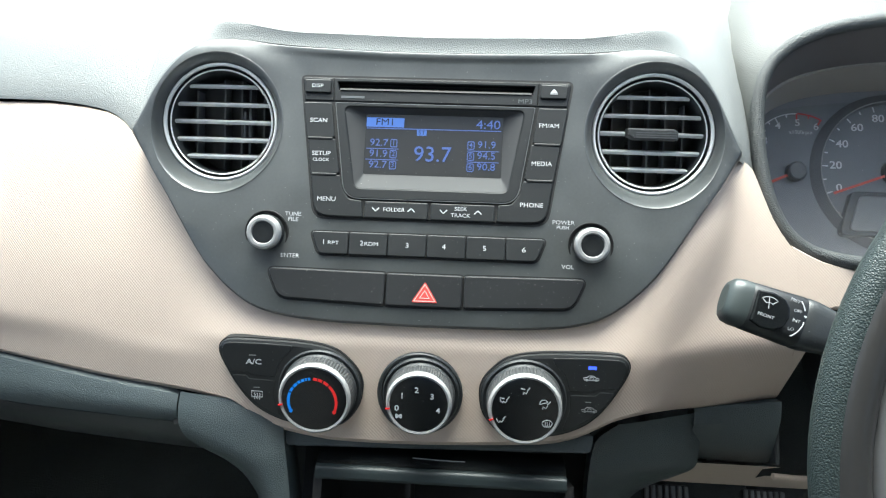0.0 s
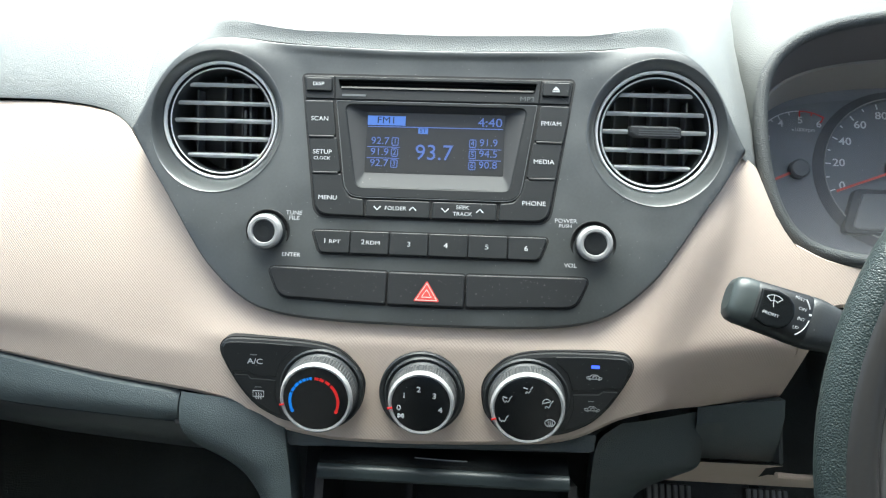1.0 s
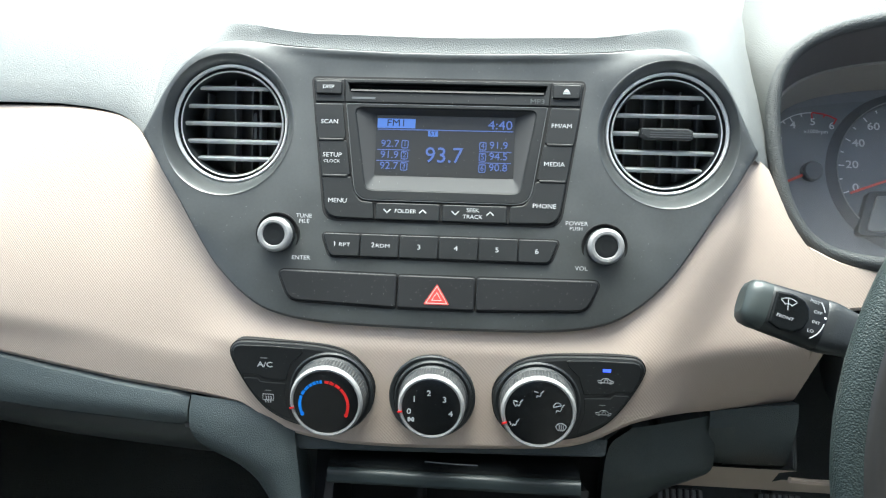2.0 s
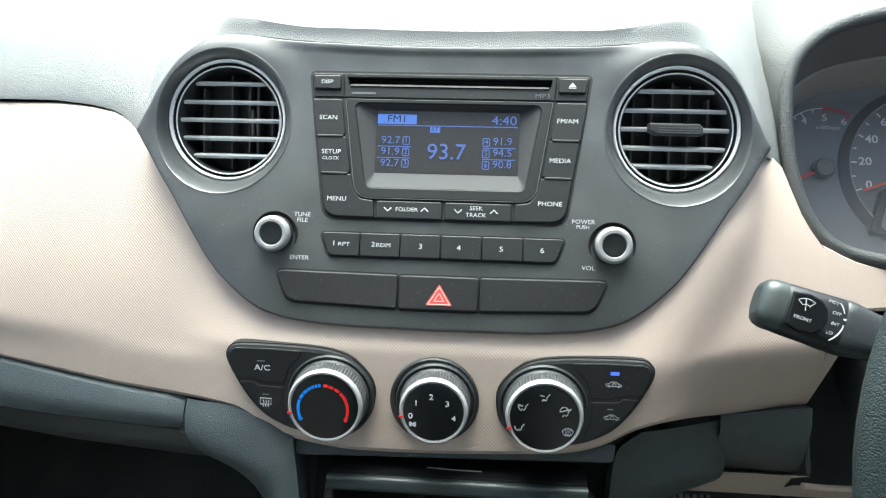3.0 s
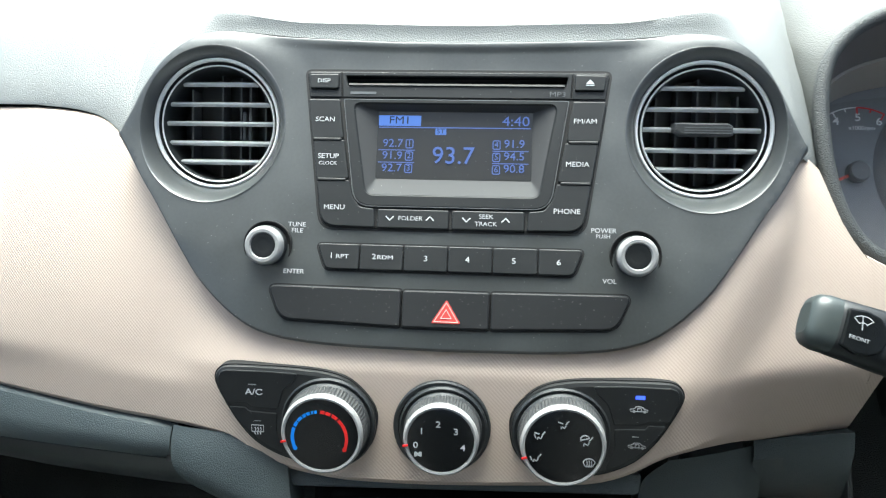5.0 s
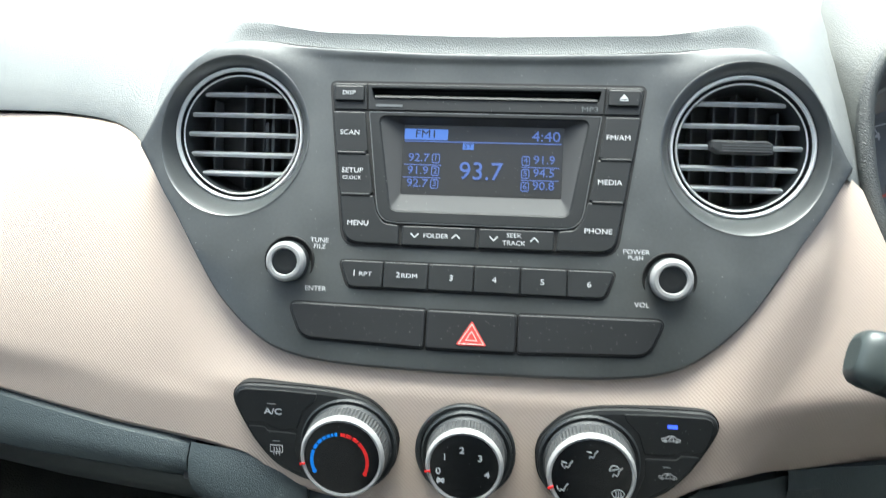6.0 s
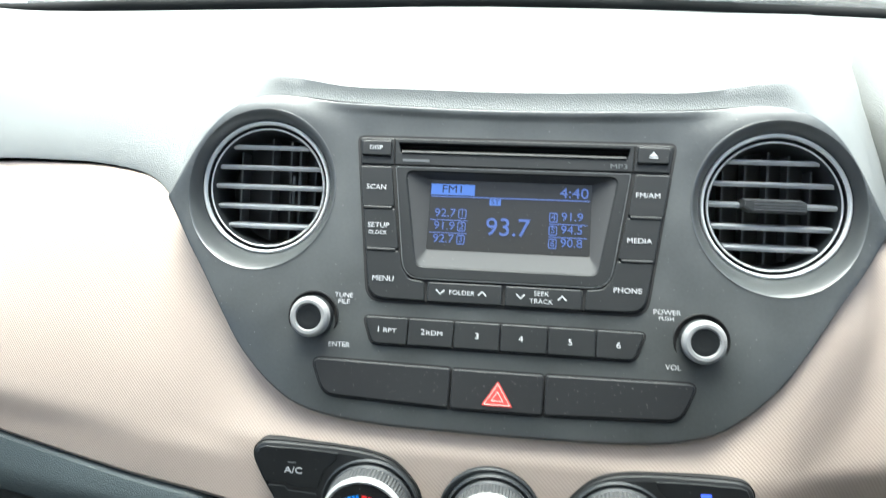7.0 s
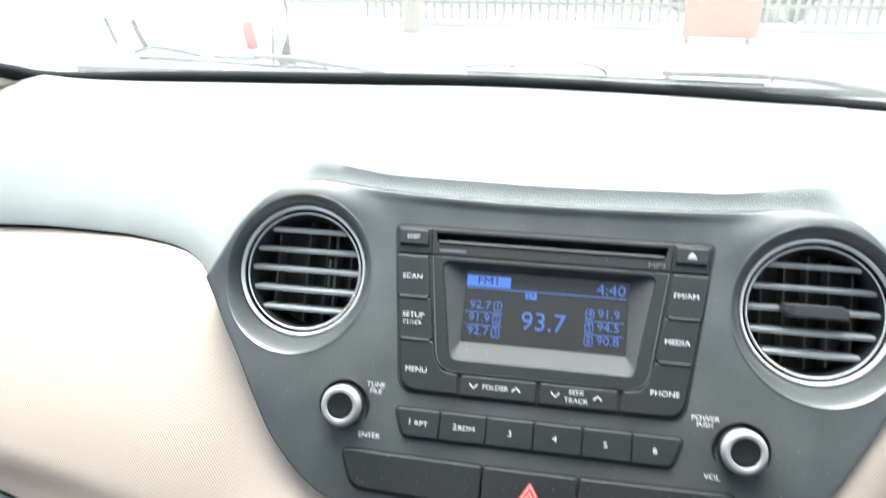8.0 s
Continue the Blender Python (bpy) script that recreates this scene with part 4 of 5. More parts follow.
# preset keys
pre = corners([(-0.0810, -0.0518), (0.0802, -0.0518), (0.0744, -0.0676), (-0.0752, -0.0676)], [0.0025, 0.0025, 0.006, 0.006])
part("preset_gap", slab(inset(pre, -0.0011), -0.0003, 0.003, 0.0), BLACK, audio)
xs3 = (-0.0808, -0.0540, -0.0273, -0.0006, 0.0262, 0.0529, 0.0800)
for k, s in enumerate(("1", "2", "3", "4", "5", "6")):
    a, b = xs3[k] + 0.0003, xs3[k + 1] - 0.0003
    la, lb = a + (0.0060 if k == 0 else 0.0), b - (0.0060 if k == 5 else 0.0)
    ob = key("preset_button", [(a, -0.0518), (b, -0.0518), (lb, -0.0674), (la, -0.0674)], [0.0022 if k == 0 else 0.0006, 0.0022 if k == 5 else 0.0006, 0.005 if k == 5 else 0.0006, 0.005 if k == 0 else 0.0006], [], -0.0024)
    mid_x = (-0.0668, -0.0406, -0.0138, 0.0112, 0.0388, 0.0652)[k]
    if k < 2:
        text(s, 0.0033, mid_x - 0.0045, -0.0594, -0.0026, INK, ob, wide=1.1)
        text(("RPT", "RDM")[k], 0.0025, mid_x + 0.0022, -0.0597, -0.0026, INK, ob, wide=1.3)
    else:
        text(s, 0.0033, mid_x, -0.0598, -0.0026, INK, ob, wide=1.2)


def small_knob(x, z, label):
    k = thing("radio_knob", label, "knob", CAR @ pose(x, 0, z, 11, 0, 0), "radio knobs")
    part("well", lathe([(0.0152, 0.001), (0.0152, -0.0012), (0.0148, -0.0014), (0.0128, 0.0002)], 40), BLACK, k)
    part("skirt", lathe([(0.0122, 0.0), (0.0120, -0.004), (0.0117, -0.006)], 40), SMOOTH, k)
    part("ring", lathe([(0.0118, -0.0050), (0.0119, -0.0075), (0.0112, -0.0098), (0.0099, -0.0107), (0.0082, -0.0107), (0.0076, -0.0100), (0.0074, -0.0085)], 48), SILVER, k, "satin silver ring")
    part("cap", lathe([(0.0075, -0.0085), (0.0074, -0.0097), (0.0068, -0.0099), (0.0035, -0.0094)], 40), BUTTON, k, "dark grey centre cap")
    return k


small_knob(-0.1118, -0.0536, "small round tuning knob with silver ring")
small_knob(0.1100, -0.0541, "small round volume knob with silver ring")


# ---- air vents ----
def air_vent(cx, cz, mx, tab):
    m = pose(cx, 0.012, cz, 13, 0, 0)
    v = thing("air_vent", "round air vent with satin silver ring and grey slats" + (" and tab" if tab else ""), "air vent", CAR @ m, "round vents")
    # a funnel from the ring out to the oval mouth in the panel
    back_to = m.inverted()
    bm = bmesh.new()
    rings = []
    for f in (-0.12, 0.0, 0.25, 0.55, 0.82, 0.95, 1.0):
        row = []
        for k, mouth in enumerate(bezel(mx)):
            a = 2 * math.pi * k / 72
            p = (m @ Vector((0.0424 * math.cos(a), 0.0004, 0.0424 * math.sin(a)))).lerp(mouth, f)
            p.y -= 0.0030 * math.sin(math.pi * max(0.0, f)) + 0.0005 * smooth(0.75, 0.95, f) * smooth(1.08, 0.97, f)
            row.append(bm.verts.new(back_to @ p))
        rings.append(row)
    for p, q in zip(rings, rings[1:]):
        bridge(bm, p, q)
    part("collar", bm, COLLAR, v, "charcoal collar", angle=60)
    part("ring", lathe([(0.0426, 0.003), (0.0426, -0.0010), (0.0421, -0.0021), (0.0414, -0.0024), (0.0405, -0.0018), (0.0402, 0.001)], 72, closed=True), VENTRING, v, "satin silver ring")
    part("inner_step", lathe([(0.0404, 0.000), (0.0396, 0.0030), (0.0382, 0.0040), (0.0380, 0.0015), (0.0371, 0.0010), (0.0365, 0.0030), (0.0360, 0.012), (0.0348, 0.034)], 64, closed=False), SMOOTH, v)
    for f in [p for p in v.children if p.name.startswith("inner_step")]:
        b2 = bmesh.new()
        b2.from_mesh(f.data)
        bmesh.ops.delete(b2, geom=[g for g in b2.faces if len(g.verts) > 6], context="FACES_ONLY")
        b2.to_mesh(f.data)
        b2.free()
    part("bright_edge", lathe([(0.0385, 0.0020), (0.0382, 0.0006), (0.0377, 0.0002), (0.0373, 0.0008), (0.0371, 0.0020)], 64, closed=True), VENTRING, v, "thin silver inner ring")
    part("duct", slab(ring2(0, 0, 0.0360), 0.030, 0.032, 0.0), GRIP, v)
    for z in (0.0262, 0.0130, 0.0003, -0.0127, -0.0252):
        h = math.sqrt(0.0366**2 - z * z)
        rows = []
        for x in (-h, -h * 0.6, -h * 0.2, h * 0.2, h * 0.6, h):
            rows.append([Vector((x, 0.020, z + 0.0020)), Vector((x, 0.0066, z - 0.0013)), Vector((x, 0.0056, z - 0.0014)), Vector((x, 0.0042, z + 0.0002)), Vector((x, 0.0043, z + 0.0009)), Vector((x, 0.0064, z + 0.0018)), Vector((x, 0.020, z + 0.0034)), Vector((x, 0.020, z + 0.0020))])
        part("slat", sheet(rows), SLAT, v)
    for x in (-0.026, -0.013, 0.0, 0.012, 0.025) if tab else (-0.024, -0.003, 0.010, 0.0165, 0.027):
        h = math.sqrt(0.0340**2 - x * x)
        part("vane", block(x - 0.0006, 0.016, -h, x + 0.0006, 0.029, h), VANE, v)
    if tab:
        body = corners([(-0.0185, 0.0040), (0.0135, 0.0040), (0.0172, 0.0022), (0.0172, -0.0038), (-0.0135, -0.0038), (-0.0185, -0.0008)], 0.001)
        part("tab", slab(body, -0.0035, 0.006, 0.0012), GRIP, v, "dark grey direction tab")
        part("tab_grip", strokes([[(-0.0125, z), (0.0160, z)] for z in (-0.0022, -0.0006, 0.0010)], 0.0007, -0.0040, t=0.0006), VANE, v)
    else:
        part("tab", block(0.0125, 0.0125, -0.0095, 0.0145, 0.024, 0.0095, 0.0005), VANE, v)
        part("tab", block(0.0165, 0.0125, -0.0095, 0.0185, 0.024, 0.0095, 0.0005), VANE, v)
    return v


for (cx, cz), mx, tab in zip(VENTS, MOUTHS, (False, True)):
    air_vent(cx, cz, mx, tab)

# ---- climate control ----
CM = CAR @ pose(0, 0.0045, -0.128, 20)
climate = thing("climate_control", "black heater control panel with three round knobs", "climate control", CM)
KNOB_Z = -0.0322
POD = [(0.0402, -0.0320), (0.0408, -0.0235), (0.0452, -0.0155), (0.0555, -0.0056), (0.0680, -0.0010), (0.0860, 0.0010), (0.1080, 0.0016), (0.1260, 0.0017), (0.1340, 0.0005), (0.1384, -0.0040), (0.1384, -0.0105), (0.1327, -0.0228), (0.1248, -0.0357), (0.1155, -0.0462), (0.1050, -0.0528), (0.0930, -0.0572), (0.0790, -0.0590), (0.0640, -0.0578), (0.0510, -0.0530), (0.0430, -0.0440)]
UPPER_KEY = [(0.1345, -0.0022), (0.1310, -0.0010), (0.108, -0.0008), (0.0872, -0.0016), (0.0890, -0.0060), (0.0960, -0.0128), (0.0998, -0.0247), (0.1165, -0.0242), (0.1188, -0.0218), (0.1316, -0.0218), (0.1358, -0.0110), (0.1360, -0.0052)]
LOWER_KEY = [(0.1304, -0.0240), (0.1198, -0.0240), (0.1175, -0.0264), (0.1002, -0.0270), (0.1008, -0.0380), (0.0960, -0.0535), (0.1042, -0.0503), (0.1142, -0.0438), (0.1232, -0.0345)]
for q in (-1, 1):
    o = curve([(MID + q * x, z) for x, z in POD], 4, True)
    part("surround", slab(inset(o, -0.0006), -0.0004, 0.008, 0.0003), BLACK, climate)
    part("pod", slab(o, -0.0030, 0.006, 0.0030), PODRIM, climate, "satin black button pod")
    names = (("ac_button", "defog_button"), ("recirculate_button", "fresh_air_button"))[q > 0]
    keys = []
    for nm, pts in zip(names, (UPPER_KEY, LOWER_KEY)):
        pts = [(MID + q * x, z) for x, z in pts]
        keys.append(part(nm, slab(corners(pts, 0.0012, 3), -0.0035, 0.0, 0.0006), BUTTON, climate))
    if q < 0:
        text("A/C", 0.0036, -0.1150, -0.0142, -0.0036, INK, keys[0], wide=1.25, bold=0.02)
        part("lamp_bar", slab(box2(-0.1183, -0.0098, -0.1133, -0.0091), -0.0036, -0.003, 0.0), DIM, keys[0])
        lines = [[(-0.1170, -0.0352), (-0.1096, -0.0352), (-0.1096, -0.0394), (-0.1170, -0.0394), (-0.1170, -0.0352)]]
        lines += [[(x, -0.0364), (x + 0.0005, -0.0380), (x - 0.0003, -0.0398), (x + 0.0002, -0.0412)] for x in (-0.1150, -0.1133, -0.1116)]
        part("defog_sign", strokes(lines, 0.0005, -0.0037), INK, keys[1])
        part("lamp_bar", slab(box2(-0.1152, -0.0327, -0.1112, -0.0322), -0.0036, -0.003, 0.0), DIM, keys[1])
    else:
        part("lamp_bar", slab(box2(0.1104, -0.0082, 0.1158, -0.0060), -0.0036, -0.003, 0.0), LED, keys[0], "lit blue indicator")
        part("lamp_bar", slab(box2(0.1097, -0.0315, 0.1137, -0.0309), -0.0036, -0.003, 0.0), DIM, keys[1])
        for z, ob, mt in ((-0.0145, keys[0], GREYINK), (-0.0368, keys[1], DIM)):
            car = [(0.1068, z - 0.0012), (0.1063, z + 0.0003), (0.1090, z + 0.0008), (0.1108, z + 0.0024), (0.1143, z + 0.0024), (0.1168, z + 0.0006), (0.1190, z), (0.1190, z - 0.0012), (0.1068, z - 0.0012)]
            c0 = (0.1128, z)
            small = lambda q: [(c0[0] + (a - c0[0]) * 0.8, c0[1] + (b - c0[1]) * 0.8) for a, b in q]
            part("car_sign", strokes([small(q) for q in (car, arc(0.1130, z, 0.0015, 200, -60, 8), [(0.1118, z - 0.0004), (0.1115, z + 0.0010), (0.1128, z + 0.0006)], arc(0.1091, z - 0.0013, 0.0008, 0, 360, 8), arc(0.1168, z - 0.0013, 0.0008, 0, 360, 8))], 0.0005, -0.0038), mt, ob)
part("knob_well", lathe([(0.0292, 0.012), (0.0292, -0.0006), (0.0284, -0.0014), (0.0262, -0.0010), (0.0250, 0.002)], 64, cx=-0.0014, cz=-0.0325), SMOOTH, climate, "dark round knob well")


def dial(x, R, pointer, label):
    k = thing("heater_knob", label, "knob", CM @ pose(x, 0, KNOB_Z), "heater knobs")
    part("skirt", lathe([(R + 0.0042, 0.0), (R + 0.0042, -0.0032), (R + 0.0032, -0.0042), (R + 0.0010, -0.0030)], 64), SMOOTH, k)
    part("grip", lathe([(R + 0.0010, 0.0), (R + 0.0012, -0.0050), (R + 0.0004, -0.0060), (R - 0.0002, -0.0150), (R - 0.0014, -0.0165)], 144, knurl=(2, 3, 0.0005)), GRIP, k, "finely ribbed grey grip", angle=25)
    part("ring", lathe([(R - 0.0008, -0.0150), (R - 0.0002, -0.0170), (R - 0.0006, -0.0188), (R - 0.0016, -0.0199), (R - 0.0028, -0.0196), (R - 0.0030, -0.0175)], 72), SILVER, k, "satin silver ring")
    part("face", lathe([(R - 0.0029, -0.0175), (R - 0.0031, -0.0192), (R - 0.0045, -0.0194), (R * 0.5, -0.0197), (0.002, -0.0198)], 64), GLOSS, k, "gloss black knob face")
    a = radians(pointer)
    part("pointer", strokes([[(r * math.cos(a), r * math.sin(a)) for r in (R - 0.0032, R + 0.0001)]], 0.0010, -0.0203, t=0.0008), RED, k)
    return k


KF = -0.0200
temp = dial(-0.0698, 0.0245, 192, "temperature knob with blue and red arc marks")
bm, bm2 = bmesh.new(), bmesh.new()
for a0, a1 in ((205, 158), (155, 143), (141, 129), (127, 119), (117, 109), (107, 102), (100, 94)):
    strokes([arc(-0.0010, -0.0018, 0.0160, a0, a1, 8)], 0.0019, KF, bm)
for a0, a1 in ((88, 78), (76, 65), (62, 49), (46, -24)):
    strokes([arc(-0.0010, -0.0018, 0.0160, a0, a1, 8)], 0.0019, KF, bm2)
slab(ring2(-0.0010 + 0.0160 * math.cos(radians(205)), -0.0018 + 0.0160 * math.sin(radians(205)), 0.0013, 12), KF, KF + 0.0004, 0.0, bm)
slab(ring2(-0.0010 + 0.0160 * math.cos(radians(-24)), -0.0018 + 0.0160 * math.sin(radians(-24)), 0.0013, 12), KF, KF + 0.0004, 0.0, bm2)
part("cold_arc", bm, BLUE, temp, "blue cold scale"), part("hot_arc", bm2, RED, temp, "red hot scale")
fan = dial(-0.0004, 0.0221, 190, "fan speed knob marked zero to four")
for s, x, z in (("1", -0.0109, 0.0056), ("2", -0.0014, 0.0100), ("3", 0.0088, 0.0060), ("4", 0.0129, -0.0035), ("0", -0.0143, -0.0030)):
    text(s, 0.0036, x, z, KF, INK, fan, "fan_number", wide=1.15, bold=0.015)
part("fan_sign", strokes([[(-0.0146, -0.0070), (-0.0112, -0.0098)], [(-0.0146, -0.0098), (-0.0112, -0.0070)], [(-0.0146, -0.0070), (-0.0146, -0.0098)], [(-0.0112, -0.0070), (-0.0112, -0.0098)]], 0.0009, KF), INK, fan)
mode = dial(0.0691, 0.0245, 199, "airflow mode knob with small white signs")


def seat_sign(x, z, way, s=0.0037):
    """Seated outline with air arrows, in strokes."""
    lines = [[(x + s * 0.9, z + s * 0.8), (x + s * 0.35, z + s * 0.1)], [(x + s * 0.45, z), (x + s * 0.15, z - s * 0.55), (x - s * 0.35, z - s * 0.25)], [(x - s * 0.35, z - s * 0.25), (x - s * 0.45, z - s * 0.7)]]
    if "face" in way:
        lines += [[(x - s * 1.0, z + s * 0.55), (x - s * 0.1, z + s * 0.3)]]
    if "foot" in way:
        lines += [[(x - s * 1.0, z + s * 0.3), (x - s * 0.7, z - s * 0.45)]]
    return lines


for way, x, z in (("face foot", -0.0134, 0.0064), ("face", -0.0004, 0.0132), ("foot", -0.0152, -0.0071)):
    part("airflow_sign", strokes(seat_sign(x, z, way, 0.0032), 0.0007, KF), GREYINK, mode)
part("airflow_sign", strokes(seat_sign(0.0127, 0.0040, "") + [arc(0.0118, 0.0052, 0.0026, 20, 200, 8), [(0.0095, 0.0048), (0.0142, 0.0062)]], 0.0006, KF), GREYINK, mode)
part("airflow_sign", strokes([arc(0.0146, -0.0098, 0.0038, 25, 155, 8), [(0.0112, -0.0082), (0.0125, -0.0105), (0.0167, -0.0105), (0.0180, -0.0082)]] + [[(px, -0.0070), (px + 0.0003, -0.0092), (px - 0.0002, -0.0112)] for px in (0.0133, 0.0146, 0.0159)], 0.0005, KF), GREYINK, mode)

# ---- steering wheel, stalk, column, pedals ----
wheel = thing("steering_wheel", "black grained steering wheel with silver-grey spoke trim", "steering wheel", CAR @ pose(0.3776, -0.150, -0.1640, 12))
RIM = 0.1850
part("rim", tube([(RIM * math.cos(a), 0, RIM * math.sin(a)) for a in (2 * math.pi * k / 96 for k in range(96))], 0.0100, 18, True), LEATHER, wheel, "grained black rim")
part("inner_band", tube([((RIM - 0.0046) * math.cos(a), -0.0040, (RIM - 0.0046) * math.sin(a)) for a in (2 * math.pi * k / 96 for k in range(96))], 0.0088, 14, True), SATIN, wheel, "smooth inner side of the rim")
sweep = [radians(146 + 2.0 * k) for k in range(38)]
part("inner_trim", tube([((RIM - 0.0200) * math.cos(a), -0.003, (RIM - 0.0200) * math.sin(a)) for a in sweep], 0.0070, 12), surface("grey_wheel_trim", (0.15, 0.152, 0.155), 0.35, 0.1), wheel, "smooth grey trim inside the rim")
part("trim_edge", tube([((RIM - 0.0275) * math.cos(a), -0.007, (RIM - 0.0275) * math.sin(a)) for a in sweep], 0.0026, 8), surface("pale_wheel_trim", (0.45, 0.44, 0.42), 0.4, 0.1), wheel, "pale edge of the trim")
part("airbag_cover", slab(corners([(-0.075, -0.06), (0.075, -0.06), (0.085, 0.035), (0.05, 0.06), (-0.05, 0.06), (-0.085, 0.035)], 0.02), 0.0, 0.06, 0.012), SMOOTH, wheel)
for q in (-1, 1):
    part("spoke", slab(corners([(q * 0.07, -0.03), (q * 0.158, -0.012), (q * 0.158, 0.022), (q * 0.07, 0.03)], 0.004), 0.006, 0.03, 0.004), SMOOTH, wheel)
    part("spoke_trim", slab(corners([(q * 0.085, -0.024), (q * 0.147, -0.036), (q * 0.150, 0.030), (q * 0.085, 0.024)], 0.004), 0.003, 0.012, 0.002), surface("silver_plastic", (0.42, 0.42, 0.41), 0.4, metal=0.6), wheel, "silver-grey trim")
part("spoke", slab(corners([(-0.03, -0.05), (0.03, -0.05), (0.02, -0.163), (-0.02, -0.163)], 0.004), 0.006, 0.03, 0.004), SMOOTH, wheel)
column = thing("steering_column", "dark plastic steering column shroud", "steering column")
part("shroud", tube([(0.360, -0.088, -0.175), (0.356, -0.02, -0.155), (0.350, 0.10, -0.115)], [0.050, 0.058, 0.060], 20), SMOOTH, column)
stalk = thing("wiper_stalk", "black wiper stalk with white printed marks", "wiper stalk", CAR @ pose(0.1670, -0.090, -0.0955, 0, 17, 0))


def squarish(x, h, d, n=28, p=0.62):
    out = []
    for k in range(n):
        a = 2 * math.pi * k / n
        c, s = math.cos(a), math.sin(a)
        out.append(Vector((x, d * math.copysign(abs(c) ** p, c), h * math.copysign(abs(s) ** p, s))))
    return out


def lofted(sections):
    bm = bmesh.new()
    rings = [[bm.verts.new(v) for v in squarish(*s)] for s in sections]
    for a, b in zip(rings, rings[1:]):
        bridge(bm, a, b)
    bm.faces.new(rings[0]), bm.faces.new(rings[-1])
    return bm


part("end_cap", lofted([(-0.0004, 0.0070, 0.006), (0.0006, 0.0098, 0.008), (0.0026, 0.0117, 0.0095), (0.0065, 0.0126, 0.0104), (0.0112, 0.0126, 0.0105)]), CAPGREY, stalk, "smooth dark grey end cap")
part("switch_body", lofted([(0.0110, 0.0122, 0.0102), (0.0125, 0.0127, 0.0107), (0.026, 0.0131, 0.0110), (0.0380, 0.0136, 0.0113), (0.0392, 0.0133, 0.0110)]), PODRIM, stalk, "satin black rotary switch")
part("collar", lofted([(0.0390, 0.0130, 0.0108), (0.0402, 0.0137, 0.0113), (0.0450, 0.0136, 0.0112), (0.056, 0.0116, 0.0100)]), SMOOTH, stalk)
part("arm", lofted([(0.054, 0.0118, 0.010), (0.075, 0.0112, 0.0095), (0.125, 0.0110, 0.0095), (0.20, 0.011, 0.01)]), SMOOTH, stalk)
SY = -0.0121
shield = corners([(0.0124, 0.0080), (0.0200, 0.0092), (0.0265, 0.0078), (0.0300, 0.0042), (0.0312, -0.0010), (0.0296, -0.0064), (0.0255, -0.0098), (0.0190, -0.0106), (0.0124, -0.0086)], [0.001, 0.006, 0.006, 0.004, 0.004, 0.004, 0.006, 0.006, 0.001])
part("face", slab(shield, SY + 0.0004, SY + 0.0040, 0.0010), GLOSS, stalk, "gloss black oval face")
icon = [arc(0.0, -0.002, 0.0075, 138, 52, 10) + [(0.0020, 0.0010)] + arc(0.0, -0.0015, 0.0030, 40, 140, 6) + [arc(0.0, -0.002, 0.0075, 138, 52, 10)[0]], [(0.0, -0.0030), (-0.0013, 0.0052)]]
part("wiper_sign", strokes([[(0.0196 + a * 0.78, b * 0.72 + 0.0022) for a, b in q] for q in icon], 0.0004, SY + 0.0003), GREYINK, stalk)
text("FRONT", 0.0016, 0.0193, -0.0040, SY + 0.0002, GREYINK, stalk, wide=1.15)
for s, x, z, tn in (("MIST", 0.0316, 0.0086, -6), ("OFF", 0.0340, 0.0036, 0), ("INT", 0.0344, -0.0016, 0), ("LO", 0.0330, -0.0064, 8)):
    text(s, 0.0016, x, z, SY + 0.0002 + 0.9 * abs(z) ** 1.5, GREYINK, stalk, wide=1.05, turn=tn)
part("setting_line", strokes([arc(0.0255, 0.0, 0.0128, 46, 22, 6), arc(0.0255, 0.0, 0.0128, -4, -52, 8)], 0.0005, SY + 0.0003), INK, stalk)
part("setting_dot", slab(ring2(0.0383, 0.0020, 0.0006, 12), SY + 0.0001, SY + 0.0010, 0.0), INK, stalk)

footwell = thing("footwell_trim", "plain beige lower trim above the pedals", "car trim")
part("panel", sheet([[Vector((x, 0.100, -0.2040)), Vector((x, 0.135, -0.2105)), Vector((x, 0.15, -0.2195)), Vector((x, 0.165, -0.2285)), Vector((x, 0.19, -0.2305))] for x in (0.135, 0.17, 0.2, 0.23, 0.255, 0.272)]), BEIGE_PLAIN, footwell)
part("lower_panel", sheet([[Vector((x, 0.130, -0.2150)), Vector((x, 0.150, -0.2198)), Vector((x, 0.165, -0.2286)), Vector((x, 0.19, -0.2306))] for x in (0.2715, 0.2773, 0.297, 0.337, 0.415)]), BEIGE_PLAIN, footwell)
part("edge", tube([(0.2773, 0.128, -0.2146), (0.297, 0.132, -0.2160), (0.337, 0.135, -0.2160), (0.415, 0.14, -0.2150)], 0.0025, 8), BEIGE_PLAIN, footwell)


def pedal(x, w):
    p = thing("pedal", "ribbed grey rubber foot pedal", "pedal", CAR @ pose(x, 0.37, -0.262, -8), "foot pedals")
    part("pad", slab(box2(-w / 2, -0.055, w / 2, 0.0, 0.004), 0.0, 0.010, 0.002), SMOOTH, p)
    for k in range(7):
        a = -w / 2 + 0.003 + k * (w - 0.006) / 6
        part("rib", slab(box2(a - 0.0022, -0.052, a + 0.0022, -0.001, 0.001), -0.004, 0.001, 0.001), RUBBER, p)
    part("arm", tube([(0, 0.01, -0.03), (0, 0.05, 0.03), (0.0, 0.43, 0.36)], 0.008, 8), SMOOTH, p)


pedal(0.2549, 0.050), pedal(0.3629, 0.046)

# ---- cabin shell, mostly unseen, sized and toned for the light ----
def setting(name, bm, material, label, m=None, angle=32):
    ob = part(name, bm, material, None, label, m, angle, "structure")
    return ob


